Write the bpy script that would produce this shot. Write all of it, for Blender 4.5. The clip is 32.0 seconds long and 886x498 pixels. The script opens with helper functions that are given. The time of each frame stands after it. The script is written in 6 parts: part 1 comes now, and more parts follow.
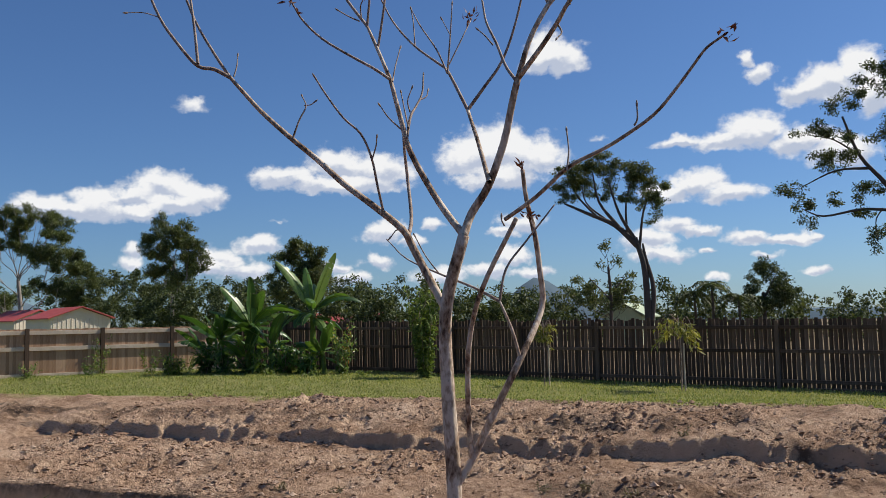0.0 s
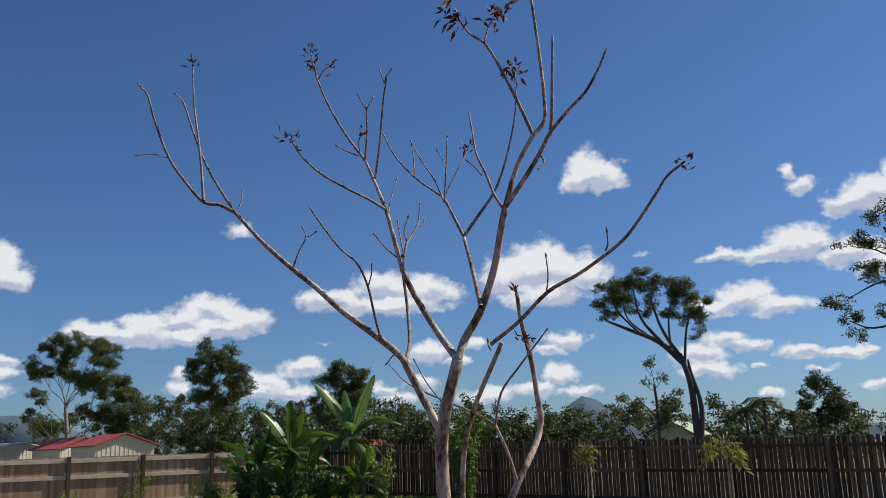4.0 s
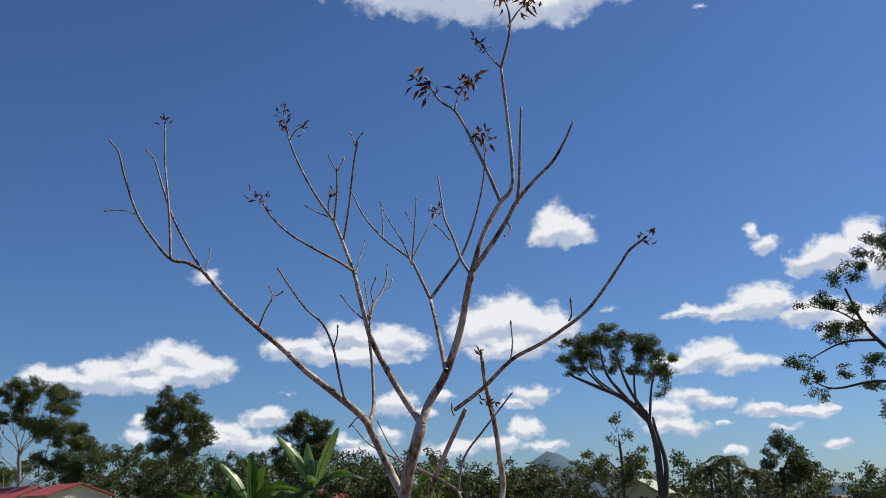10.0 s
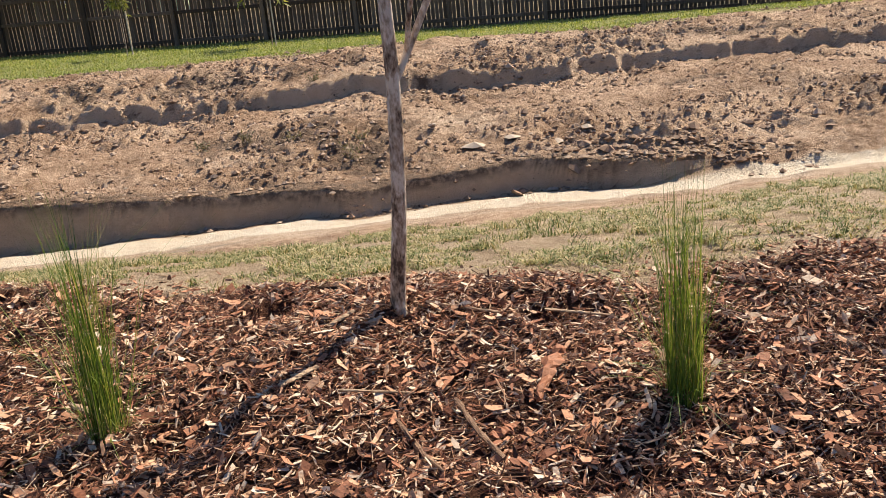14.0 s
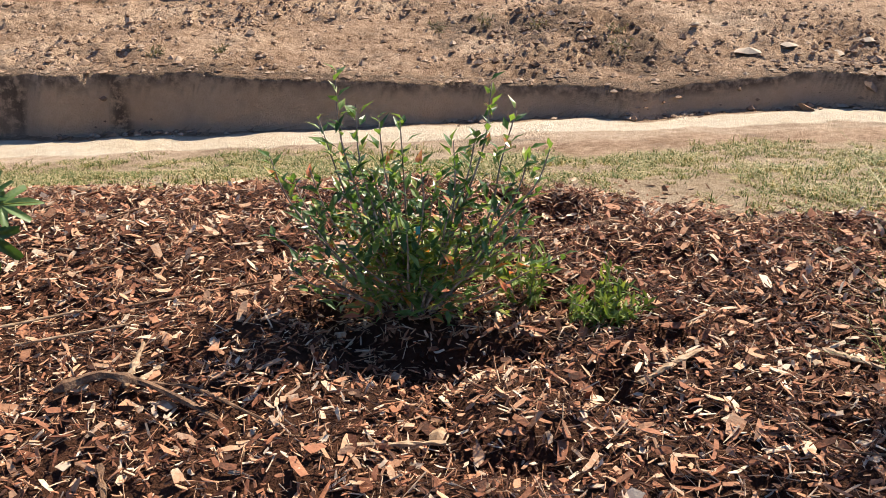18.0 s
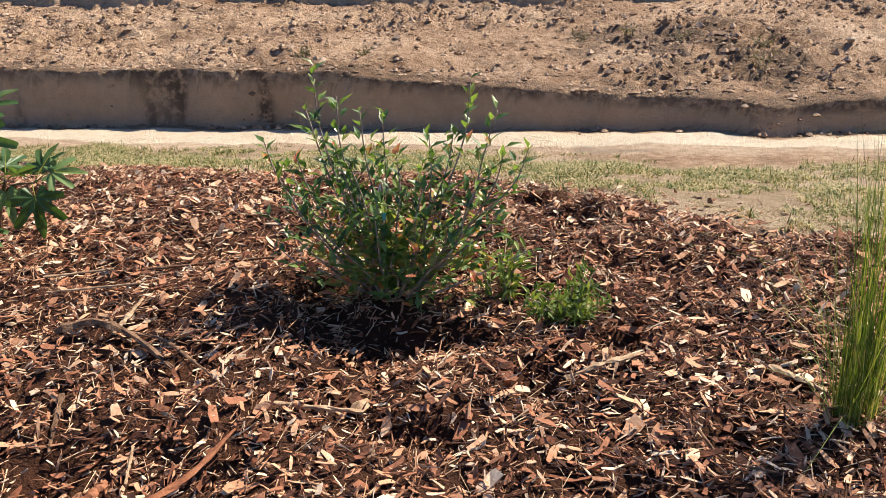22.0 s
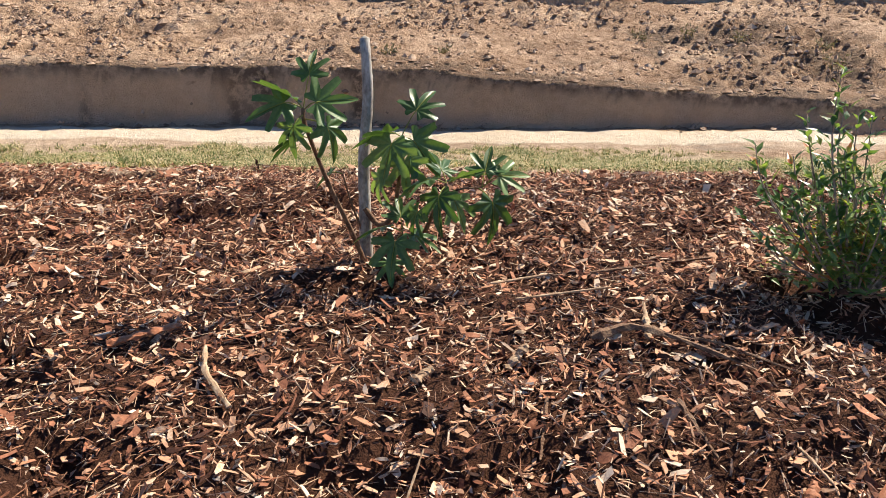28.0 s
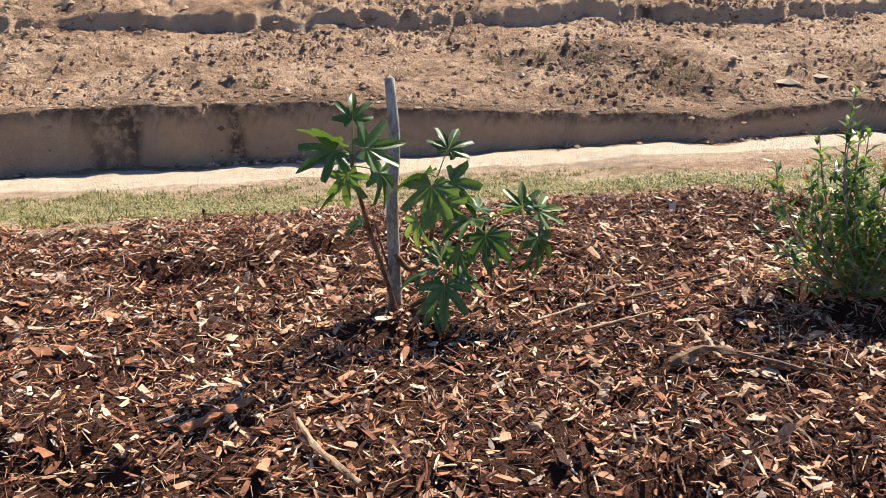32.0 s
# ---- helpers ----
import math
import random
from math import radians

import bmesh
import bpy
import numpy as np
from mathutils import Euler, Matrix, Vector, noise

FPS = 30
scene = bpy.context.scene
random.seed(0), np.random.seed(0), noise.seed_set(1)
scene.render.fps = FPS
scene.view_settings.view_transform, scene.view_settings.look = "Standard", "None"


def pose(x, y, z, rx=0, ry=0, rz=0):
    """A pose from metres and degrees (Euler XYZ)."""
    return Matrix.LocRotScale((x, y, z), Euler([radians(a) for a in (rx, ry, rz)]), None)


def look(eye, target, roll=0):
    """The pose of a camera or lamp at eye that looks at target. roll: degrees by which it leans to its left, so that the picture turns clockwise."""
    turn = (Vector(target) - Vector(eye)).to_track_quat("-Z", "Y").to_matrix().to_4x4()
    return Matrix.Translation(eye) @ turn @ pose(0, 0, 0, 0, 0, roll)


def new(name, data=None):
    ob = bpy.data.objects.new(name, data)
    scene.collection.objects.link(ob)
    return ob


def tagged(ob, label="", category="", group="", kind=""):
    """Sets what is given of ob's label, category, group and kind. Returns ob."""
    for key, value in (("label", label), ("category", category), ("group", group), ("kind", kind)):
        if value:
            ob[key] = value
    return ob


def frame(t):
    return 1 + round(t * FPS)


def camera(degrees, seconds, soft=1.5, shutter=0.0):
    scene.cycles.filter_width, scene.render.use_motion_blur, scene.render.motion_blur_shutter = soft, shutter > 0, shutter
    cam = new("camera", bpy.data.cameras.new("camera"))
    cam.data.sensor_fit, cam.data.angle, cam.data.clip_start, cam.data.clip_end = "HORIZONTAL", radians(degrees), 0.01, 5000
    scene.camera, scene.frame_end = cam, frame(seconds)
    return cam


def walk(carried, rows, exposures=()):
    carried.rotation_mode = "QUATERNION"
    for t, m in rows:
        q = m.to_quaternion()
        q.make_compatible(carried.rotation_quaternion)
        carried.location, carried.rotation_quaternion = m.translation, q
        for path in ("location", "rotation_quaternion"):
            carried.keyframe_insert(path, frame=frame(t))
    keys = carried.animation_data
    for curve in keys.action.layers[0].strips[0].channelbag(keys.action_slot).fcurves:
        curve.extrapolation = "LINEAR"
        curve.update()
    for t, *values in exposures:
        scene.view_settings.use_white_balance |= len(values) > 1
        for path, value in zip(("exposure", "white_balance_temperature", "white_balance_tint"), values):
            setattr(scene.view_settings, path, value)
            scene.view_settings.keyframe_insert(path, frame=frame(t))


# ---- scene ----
cam = camera(52.4, 32.0, soft=0.6)
PATH = [
    (0, (1.467, -3.463, 1.676), (-0.084, 0.208, 2.017), -1.24),
    (0.5, (1.635, -3.451, 1.719), (0.078, 0.143, 2.529), -1.08),
    (1, (1.690, -3.463, 1.738), (0.138, 0.064, 2.810), -1.51),
    (1.5, (1.694, -3.503, 1.746), (0.108, -0.027, 2.931), -1.33),
    (2, (1.694, -3.525, 1.737), (0.061, -0.088, 2.970), -1.49),
    (2.5, (1.704, -3.546, 1.730), (0.030, -0.135, 2.980), -1.78),
    (3, (1.703, -3.524, 1.728), (0.018, -0.117, 2.975), -1.87),
    (3.5, (1.696, -3.498, 1.715), (0.023, -0.046, 2.848), -2.04),
    (4, (1.686, -3.457, 1.682), (0.005, 0.066, 2.551), -2.05),
    (4.5, (1.685, -3.456, 1.660), (0.000, 0.102, 2.364), -1.82),
    (6.5, (1.698, -3.425, 1.641), (0.081, 0.197, 2.162), -1.80),
    (7, (1.714, -3.424, 1.675), (0.171, 0.187, 2.435), -1.60),
    (7.5, (1.724, -3.413, 1.694), (0.218, 0.196, 2.537), -1.95),
    (8, (1.726, -3.413, 1.696), (0.238, 0.196, 2.566), -2.19),
    (8.5, (1.718, -3.424, 1.701), (0.218, 0.173, 2.602), -2.14),
    (9, (1.724, -3.454, 1.701), (0.196, 0.122, 2.637), -1.55),
    (9.5, (1.722, -3.449, 1.699), (0.201, 0.118, 2.680), -1.22),
    (10, (1.710, -3.492, 1.723), (0.185, 0.043, 2.809), -1.31),
    (10.5, (1.711, -3.495, 1.728), (0.165, 0.003, 2.900), -1.13),
    (11, (1.694, -3.484, 1.710), (0.138, 0.028, 2.825), -1.14),
    (11.5, (1.555, -3.435, 1.678), (0.083, 0.200, 2.467), -0.99),
    (12, (1.267, -3.468, 1.661), (0.084, 0.344, 1.940), -0.78),
    (12.2, (1.174, -3.548, 1.642), (0.148, 0.318, 1.663), -0.83),
    (12.5, (1.031, -3.638, 1.569), (0.217, 0.260, 1.196), -1.48),
    (12.6, (0.973, -3.662, 1.533), (0.233, 0.242, 1.071), -0.58),
    (13, (0.663, -3.676, 1.509), (0.243, 0.234, 0.778), -1.54),
    (13.5, (0.287, -3.755, 1.469), (0.316, 0.106, 0.425), -4.78),
    (14, (-0.132, -3.797, 1.471), (0.205, 0.005, 0.274), -5.65),
    (14.5, (-0.542, -3.741, 1.439), (-0.218, 0.041, 0.177), -5.66),
    (15, (-1.049, -3.562, 1.423), (-0.946, 0.192, 0.045), -4.97),
    (15.5, (-1.562, -3.633, 1.599), (-1.748, 0.057, 0.067), -4.93),
    (17.5, (-2.843, -3.073, 1.619), (-2.633, 0.573, -0.015), -1.61),
    (18, (-2.825, -3.060, 1.611), (-2.586, 0.574, -0.043), -1.33),
    (18.5, (-2.789, -3.056, 1.599), (-2.530, 0.564, -0.084), -1.23),
    (19, (-2.765, -3.054, 1.604), (-2.520, 0.572, -0.067), -1.78),
    (19.5, (-2.756, -3.081, 1.623), (-2.550, 0.565, -0.009), -2.12),
    (20, (-2.741, -3.078, 1.607), (-2.574, 0.578, -0.006), -2.32),
    (20.5, (-2.678, -3.147, 1.615), (-2.568, 0.513, 0.005), -2.81),
    (21, (-2.465, -3.414, 1.591), (-2.466, 0.243, -0.030), -1.25),
    (21.5, (-2.214, -3.464, 1.654), (-2.457, 0.182, 0.027), -1.29),
    (22, (-1.964, -3.223, 1.585), (-2.587, 0.395, -0.003), -2.44),
    (22.5, (-1.851, -3.118, 1.570), (-2.765, 0.434, -0.027), -2.89),
    (23, (-1.821, -3.105, 1.562), (-2.806, 0.426, -0.038), -3.57),
    (23.5, (-1.791, -3.148, 1.584), (-2.801, 0.383, -0.001), -4.06),
    (24, (-1.801, -3.197, 1.582), (-2.822, 0.337, 0.011), -3.85),
    (24.5, (-1.859, -3.226, 1.594), (-2.839, 0.321, 0.028), -3.72),
    (26.5, (-3.148, -3.366, 1.585), (-3.105, 0.287, -0.044), 0.37),
    (27, (-3.631, -3.356, 1.572), (-3.675, 0.286, -0.081), -0.67),
    (27.5, (-4.152, -3.447, 1.660), (-4.230, 0.188, -0.007), -0.64),
    (28, (-4.458, -3.447, 1.672), (-4.506, 0.211, 0.054), -0.02),
    (28.5, (-4.745, -3.274, 1.646), (-4.693, 0.425, 0.125), -0.17),
    (29, (-5.000, -3.174, 1.662), (-4.792, 0.530, 0.166), -0.72),
    (29.5, (-5.232, -3.178, 1.650), (-4.754, 0.493, 0.135), -0.91),
    (30, (-5.393, -3.203, 1.682), (-4.699, 0.415, 0.125), -0.96),
    (30.5, (-5.455, -3.214, 1.683), (-4.662, 0.386, 0.130), -0.37),
    (31, (-5.489, -3.225, 1.686), (-4.644, 0.375, 0.161), 0.27),
    (31.5, (-5.499, -3.224, 1.700), (-4.639, 0.373, 0.176), 0.68),
    (32, (-5.484, -3.218, 1.705), (-4.633, 0.382, 0.182), 0.64),
]
walk(cam, [(t, look(eye, target, roll)) for t, eye, target, roll in PATH], exposures=[
    (0, 0.16, 6450, 10), (1, -0.2, 6250, 10), (2, -0.2, 6250, 10), (3.5, -0.1, 6300, 10), (4.5, 0.1, 6300, 10), (6.5, 0.2, 6300, 10),
    (8, 0.22, 6300, 10), (10, 0.1, 6300, 10), (11, -0.08, 6250, 10), (11.5, -0.08, 6300, 10), (12, -0.10, 6350, 10), (12.4, 0.2, 6600, 10), (13, 0.60, 6950, 9), (14, 0.92, 7100, 9), (18, 0.98, 7000, 9), (24.5, 0.98, 7000, 9), (28, 1.03, 6950, 9), (32, 1.03, 6900, 9)])

# ---- light ----
SUN_AZ, SUN_EL = radians(45.0), radians(45.0)          # from +y towards +x, and above the horizon
sun = new("sun", bpy.data.lights.new("sun", "SUN"))
sun.data.energy, sun.data.angle, sun.data.color = 5.0, radians(0.53), (1.0, 0.92, 0.80)
to_sun = Vector((math.sin(SUN_AZ) * math.cos(SUN_EL), math.cos(SUN_AZ) * math.cos(SUN_EL), math.sin(SUN_EL)))
sun.matrix_world = look(to_sun * 60, (0, 0, 0))


class Net:
    """Short hand for a node tree."""

    def __init__(self, tree):
        self.t = tree
        tree.nodes.clear()

    def n(self, kind, **values):
        node = self.t.nodes.new(kind)
        for key, value in values.items():
            if key == "op":
                node.operation = value
            elif key == "blend":
                node.blend_type, node.data_type = value, "RGBA"
            elif key == "noise_type":
                node.noise_dimensions = value
        return node

    def link(self, a, b):
        self.t.links.new(a, b)

    def put(self, socket, value):
        if isinstance(value, (int, float, tuple)):
            socket.default_value = value
        else:
            self.t.links.new(value, socket)

    def math(self, op, a, b=0.0, c=0.0, clamp=False):
        node = self.n("ShaderNodeMath", op=op)
        node.use_clamp = clamp
        for i, v in enumerate((a, b, c)):
            self.put(node.inputs[i], v)
        return node.outputs[0]

    def vec(self, op, a, b=(0.0, 0.0, 0.0)):
        node = self.n("ShaderNodeVectorMath", op=op)
        self.put(node.inputs[0], a)
        self.put(node.inputs[1], b)
        return node.outputs["Value"] if op == "LENGTH" else node.outputs[0]

    def noise(self, vector, scale, detail=4.0, rough=0.55):
        node = self.n("ShaderNodeTexNoise")
        self.put(node.inputs["Vector"], vector)
        node.inputs["Scale"].default_value, node.inputs["Detail"].default_value = scale, detail
        node.inputs["Roughness"].default_value = rough
        return node.outputs["Fac"]

    def mix(self, fac, a, b, blend="MIX"):
        node = self.n("ShaderNodeMix", blend=blend)
        self.put(node.inputs[0], fac)
        self.put(node.inputs[6], a)
        self.put(node.inputs[7], b)
        return node.outputs[2]

    def smooth(self, value, lo, hi, to_lo=0.0, to_hi=1.0):
        node = self.n("ShaderNodeMapRange")
        node.interpolation_type = "SMOOTHSTEP"
        self.put(node.inputs[0], value)
        for i, v in enumerate((lo, hi, to_lo, to_hi)):
            node.inputs[i + 1].default_value = v
        return node.outputs[0]

    def ramp(self, fac, stops):
        node = self.n("ShaderNodeValToRGB")
        while len(node.color_ramp.elements) < len(stops):
            node.color_ramp.elements.new(0.5)
        for e, (p, c) in zip(node.color_ramp.elements, stops):
            e.position, e.color = p, (*c, 1.0)
        self.put(node.inputs[0], fac)
        return node.outputs[0]


# sky with fair-weather cumulus: each cloud as heaped puffs by bearing, height above the horizon, half width and half height, in degrees
SKY = 0.064
PUFFS = []


def cloud(body, *puffs):
    """One cloud; body: how thick it is, from a thin wisp 0.3 to a full heap 1."""
    PUFFS.extend((a, e, wide, high, body) for a, e, wide, high in puffs)


cloud(1.0, (-15.9, 17.0, 1.4, 1.2), (-14.8, 16.4, 1.3, 0.9), (-16.5, 16.3, 1.0, 0.9))
cloud(0.9, (-3.8, 15.6, 0.5, 0.6), (-3.0, 14.7, 1.2, 0.7))
cloud(1.0, (2.6, 14.4, 1.3, 1.1), (0.9, 13.6, 1.8, 1.1), (-0.7, 13.3, 1.1, 0.8), (3.3, 12.8, 1.2, 1.3))
cloud(1.0, (-3.4, 11.4, 2.1, 1.0), (-5.2, 10.8, 2.0, 0.6), (-7.8, 11.0, 1.6, 0.4), (-1.0, 10.5, 1.9, 0.8), (1.4, 9.8, 1.8, 1.0))
cloud(1.0, (-6.8, 8.4, 1.9, 0.9), (-4.9, 7.6, 1.7, 0.6), (-8.9, 7.9, 1.4, 0.6))
cloud(0.9, (-8.2, 5.9, 1.5, 0.7), (-6.9, 5.4, 1.2, 0.4), (-10.0, 5.0, 1.7, 0.8), (-9.4, 4.1, 2.1, 0.5))
cloud(0.9, (-3.9, 5.0, 1.5, 0.6), (-2.0, 4.7, 1.8, 0.4), (-0.5, 4.8, 0.5, 0.3))
cloud(0.7, (-3.2, 3.8, 1.2, 0.3), (-0.1, 2.9, 1.1, 0.4), (-6.2, 4.2, 0.6, 0.25), (-6.0, 2.7, 0.7, 0.3))
cloud(1.0, (-19.3, 11.3, 2.1, 1.4), (-21.2, 10.6, 2.0, 1.3), (-17.4, 10.5, 2.2, 1.3), (-19.2, 9.3, 2.9, 0.8))
cloud(1.0, (-29.6, 10.3, 1.8, 0.9), (-32.8, 9.5, 2.1, 0.7), (-27.2, 9.9, 2.4, 1.1), (-29.2, 9.0, 4.0, 0.5))
cloud(1.0, (-40.5, 9.0, 2.1, 0.9), (-38.3, 8.3, 2.0, 0.9), (-41.9, 8.2, 1.3, 0.7), (-39.6, 7.7, 2.2, 0.6))
cloud(1.0, (-43.7, 7.9, 1.8, 0.8), (-47.2, 7.6, 1.9, 0.6), (-45.1, 7.2, 3.5, 0.6), (-41.6, 7.2, 1.6, 0.5))
cloud(0.6, (-38.6, 13.8, 1.6, 0.7))
cloud(0.9, (-26.7, 6.0, 1.4, 0.8), (-24.9, 5.5, 1.0, 0.4), (-23.5, 6.4, 0.8, 0.4))
cloud(0.9, (-17.7, 6.4, 1.6, 0.7), (-19.0, 5.8, 0.9, 0.4))
cloud(0.9, (-18.4, 4.3, 1.3, 0.7), (-20.0, 3.5, 1.5, 0.6), (-17.2, 3.2, 1.4, 0.4))
cloud(0.9, (-34.4, 5.3, 1.8, 0.7), (-36.5, 4.5, 1.7, 0.8), (-35.4, 3.8, 2.1, 0.6), (-37.5, 3.8, 1.2, 0.6))
cloud(0.8, (-42.0, 4.9, 0.6, 0.6), (-42.1, 4.2, 0.9, 0.5))
cloud(0.8, (-28.9, 3.2, 1.9, 0.6), (-29.9, 3.9, 1.1, 0.4), (-23.2, 3.2, 1.9, 0.6), (-27.1, 4.2, 1.4, 0.5))
cloud(0.35, (-12.6, 11.4, 1.4, 0.5), (-33.4, 6.9, 0.8, 0.3))
cloud(1.0, (-30.9, 33.1, 4.5, 1.7), (-25.2, 32.1, 4.5, 1.7), (-20.3, 31.5, 4.8, 1.7), (-15.9, 30.5, 2.8, 1.3), (-13.0, 31.5, 3.5, 1.6), (-34.2, 34.0, 3.7, 2.0), (-23.4, 35.4, 10.8, 3.5))
cloud(0.35, (-5.2, 29.4, 1.4, 0.4))
cloud(1.0, (-52.6, 11.2, 1.5, 1.4), (-51.6, 10.4, 1.0, 0.8))
cloud(0.9, (-51.9, 5.8, 1.3, 0.5), (-52.4, 5.0, 1.7, 0.5), (-52.9, 4.2, 2.0, 0.5))
cloud(1.0, (13.0, 9.6, 2.4, 0.9), (12.6, 6.2, 2.2, 0.8), (12.5, 4.0, 1.6, 0.6), (5.4, 7.2, 1.8, 0.5), (7.4, 3.2, 1.6, 0.5))
cloud(1.0, (22, 9, 4, 1.6), (30, 5, 5, 1.4), (45, 12, 6, 2.2), (-70, 8, 7, 2.0), (-95, 12, 8, 2.6), (120, 10, 8, 2.6), (170, 8, 9, 2.6), (-140, 9, 9, 2.6), (75, 6, 7, 1.8))
world = bpy.data.worlds.new("world")
scene.world = world
world.use_nodes = True
w = Net(world.node_tree)
sky = w.n("ShaderNodeTexSky")
sky.sky_type, sky.sun_disc = "NISHITA", False
sky.sun_elevation, sky.sun_rotation = SUN_EL, SUN_AZ
sky.air_density, sky.dust_density, sky.ozone_density = 1.0, 0.4, 4.0
way = w.vec("NORMALIZE", w.n("ShaderNodeTexCoord").outputs["Generated"])
part_xyz = w.n("ShaderNodeSeparateXYZ")
w.link(way, part_xyz.inputs[0])
az = w.math("MULTIPLY", w.math("ARCTAN2", part_xyz.outputs[0], part_xyz.outputs[1]), 57.29578)
el = w.math("MULTIPLY", w.math("ARCSINE", part_xyz.outputs[2]), 57.29578)
wide_a, wide_b = w.noise(way, 34.0, 3.0), w.noise(w.vec("ADD", way, (3.1, 1.7, 0.4)), 34.0, 3.0)
at = w.n("ShaderNodeCombineXYZ")
w.put(at.inputs[0], w.math("MULTIPLY_ADD", w.math("SUBTRACT", wide_a, 0.5), 2.0, az))
w.put(at.inputs[1], w.math("MULTIPLY_ADD", w.math("SUBTRACT", wide_b, 0.5), 1.3, el))
here, cover, rise = at.outputs[0], -2.0, 0.0
for a, e, wide, high, body in PUFFS:
    off = w.vec("MULTIPLY", w.vec("SUBTRACT", here, (a, e - high * 0.12, 0.0)), (1 / (wide * 1.22), 1 / (high * 1.36), 0.0))
    inside = w.math("MULTIPLY_ADD", w.vec("LENGTH", w.vec("MAXIMUM", off, w.vec("MULTIPLY", off, (-1.0, -1.35, 0.0)))), -1.0, body)      # flatter below, heaped above
    cover = w.math("MAXIMUM", cover, inside)
    tall = w.n("ShaderNodeSeparateXYZ")
    w.link(off, tall.inputs[0])
    rise = w.math("MULTIPLY_ADD", w.math("MAXIMUM", inside, 0.0), tall.outputs[1], rise)
    chain = w.n("ShaderNodeVectorMath", op="MULTIPLY_ADD")          # the puffs are worked out one after the other
    for socket, value in zip(chain.inputs, (rise, (0.0, 0.0, 1e-6), here)):
        w.put(socket, value)
    here = chain.outputs[0]
heap = w.vec("MULTIPLY", way, (1.0, 1.0, 1.3))
billow = w.noise(heap, 44.0, 8.0, 0.60)
lit = w.noise(w.vec("ADD", heap, (-0.004, 0.0, -0.008)), 44.0, 5.0, 0.56)
thick = w.math("ADD", cover, w.math("MULTIPLY", w.math("SUBTRACT", billow, 0.5), 1.25))
mask = w.smooth(thick, -0.06, 0.46)
shade = w.smooth(w.math("ADD", w.math("MULTIPLY", w.math("SUBTRACT", billow, lit), 0.9), w.math("MULTIPLY", rise, 2.2)), -0.30, 0.24)
white = w.mix(shade, (0.44 / SKY, 0.49 / SKY, 0.60 / SKY, 1.0), (0.80 / SKY, 0.80 / SKY, 0.80 / SKY, 1.0))
back = w.n("ShaderNodeBackground")
blue = w.mix(1.0, sky.outputs[0], (0.73, 0.95, 1.25, 1.0), "MULTIPLY")
w.link(w.mix(mask, blue, white), back.inputs[0])
back.inputs[1].default_value = SKY
w.link(back.outputs[0], w.n("ShaderNodeOutputWorld").inputs[0])


# ---- materials ----
def surface(name, stops, scale=6.0, fine=60.0, rough=0.85, bump=0.3, step=0.01, per="", spread=0.35, sheen=0.0, through_light=0.0, grain=(1, 1, 1), spec=0.3):
    """A material: a colour ramp driven by coarse and fine noise, with relief. per: 'object' or 'island' varies it piece by piece."""
    m = bpy.data.materials.new(name)
    m.use_nodes = True
    g = Net(m.node_tree)
    where = g.vec("MULTIPLY", g.n("ShaderNodeNewGeometry").outputs["Position"] if per != "object" else g.n("ShaderNodeTexCoord").outputs["Object"], grain)
    coarse, small = g.noise(where, scale, 5.0), g.noise(where, fine, 4.0)
    fac = g.math("ADD", g.math("MULTIPLY", coarse, 0.6), g.math("MULTIPLY", small, 0.4))
    if per == "object":
        fac = g.math("MULTIPLY_ADD", g.math("SUBTRACT", g.n("ShaderNodeObjectInfo").outputs["Random"], 0.5), spread * 2, fac)
    elif per == "island":
        fac = g.math("MULTIPLY_ADD", g.math("SUBTRACT", g.n("ShaderNodeNewGeometry").outputs["Random Per Island"], 0.5), spread * 2, fac)
    colour = g.ramp(fac, stops)
    p = g.n("ShaderNodeBsdfPrincipled")
    g.link(colour, p.inputs["Base Color"])
    p.inputs["Roughness"].default_value = rough
    p.inputs["Specular IOR Level"].default_value = spec
    if bump:
        b = g.n("ShaderNodeBump")
        b.inputs["Strength"].default_value, b.inputs["Distance"].default_value = bump, step
        g.link(small, b.inputs["Height"])
        g.link(b.outputs[0], p.inputs["Normal"])
    shader = p.outputs[0]
    if through_light:
        tr, mixed = g.n("ShaderNodeBsdfTranslucent"), g.n("ShaderNodeMixShader")
        g.link(g.mix(1.0, colour, (1.35, 1.25, 0.55, 1.0), "MULTIPLY"), tr.inputs[0])
        mixed.inputs[0].default_value = through_light
        g.link(shader, mixed.inputs[1])
        g.link(tr.outputs[0], mixed.inputs[2])
        shader = mixed.outputs[0]
    g.link(shader, g.n("ShaderNodeOutputMaterial").inputs[0])
    return m


BARK = surface("pale_bark", [(0.40, (0.08, 0.048, 0.03)), (0.455, (0.28, 0.19, 0.125)), (0.52, (0.48, 0.365, 0.265)), (0.58, (0.67, 0.56, 0.44))], 12, 70, 0.8, 0.8, 0.006, grain=(1, 1, 0.45))
TWIG = surface("twig_bark", [(0.36, (0.12, 0.08, 0.058)), (0.5, (0.31, 0.23, 0.18)), (0.66, (0.56, 0.46, 0.38))], 18, 90, 0.7, 0.5, 0.003)
GREY_BARK = surface("grey_bark", [(0.36, (0.15, 0.125, 0.10)), (0.5, (0.34, 0.30, 0.255)), (0.64, (0.54, 0.50, 0.44))], 14, 80, 0.85, 0.7, 0.004, grain=(1, 1, 0.5))
BUD = surface("bud_leaf", [(0.3, (0.055, 0.018, 0.016)), (0.6, (0.12, 0.04, 0.03)), (0.8, (0.20, 0.10, 0.05))], 9, 60, 0.55, 0.0, per="island", spread=0.4, through_light=0.25)
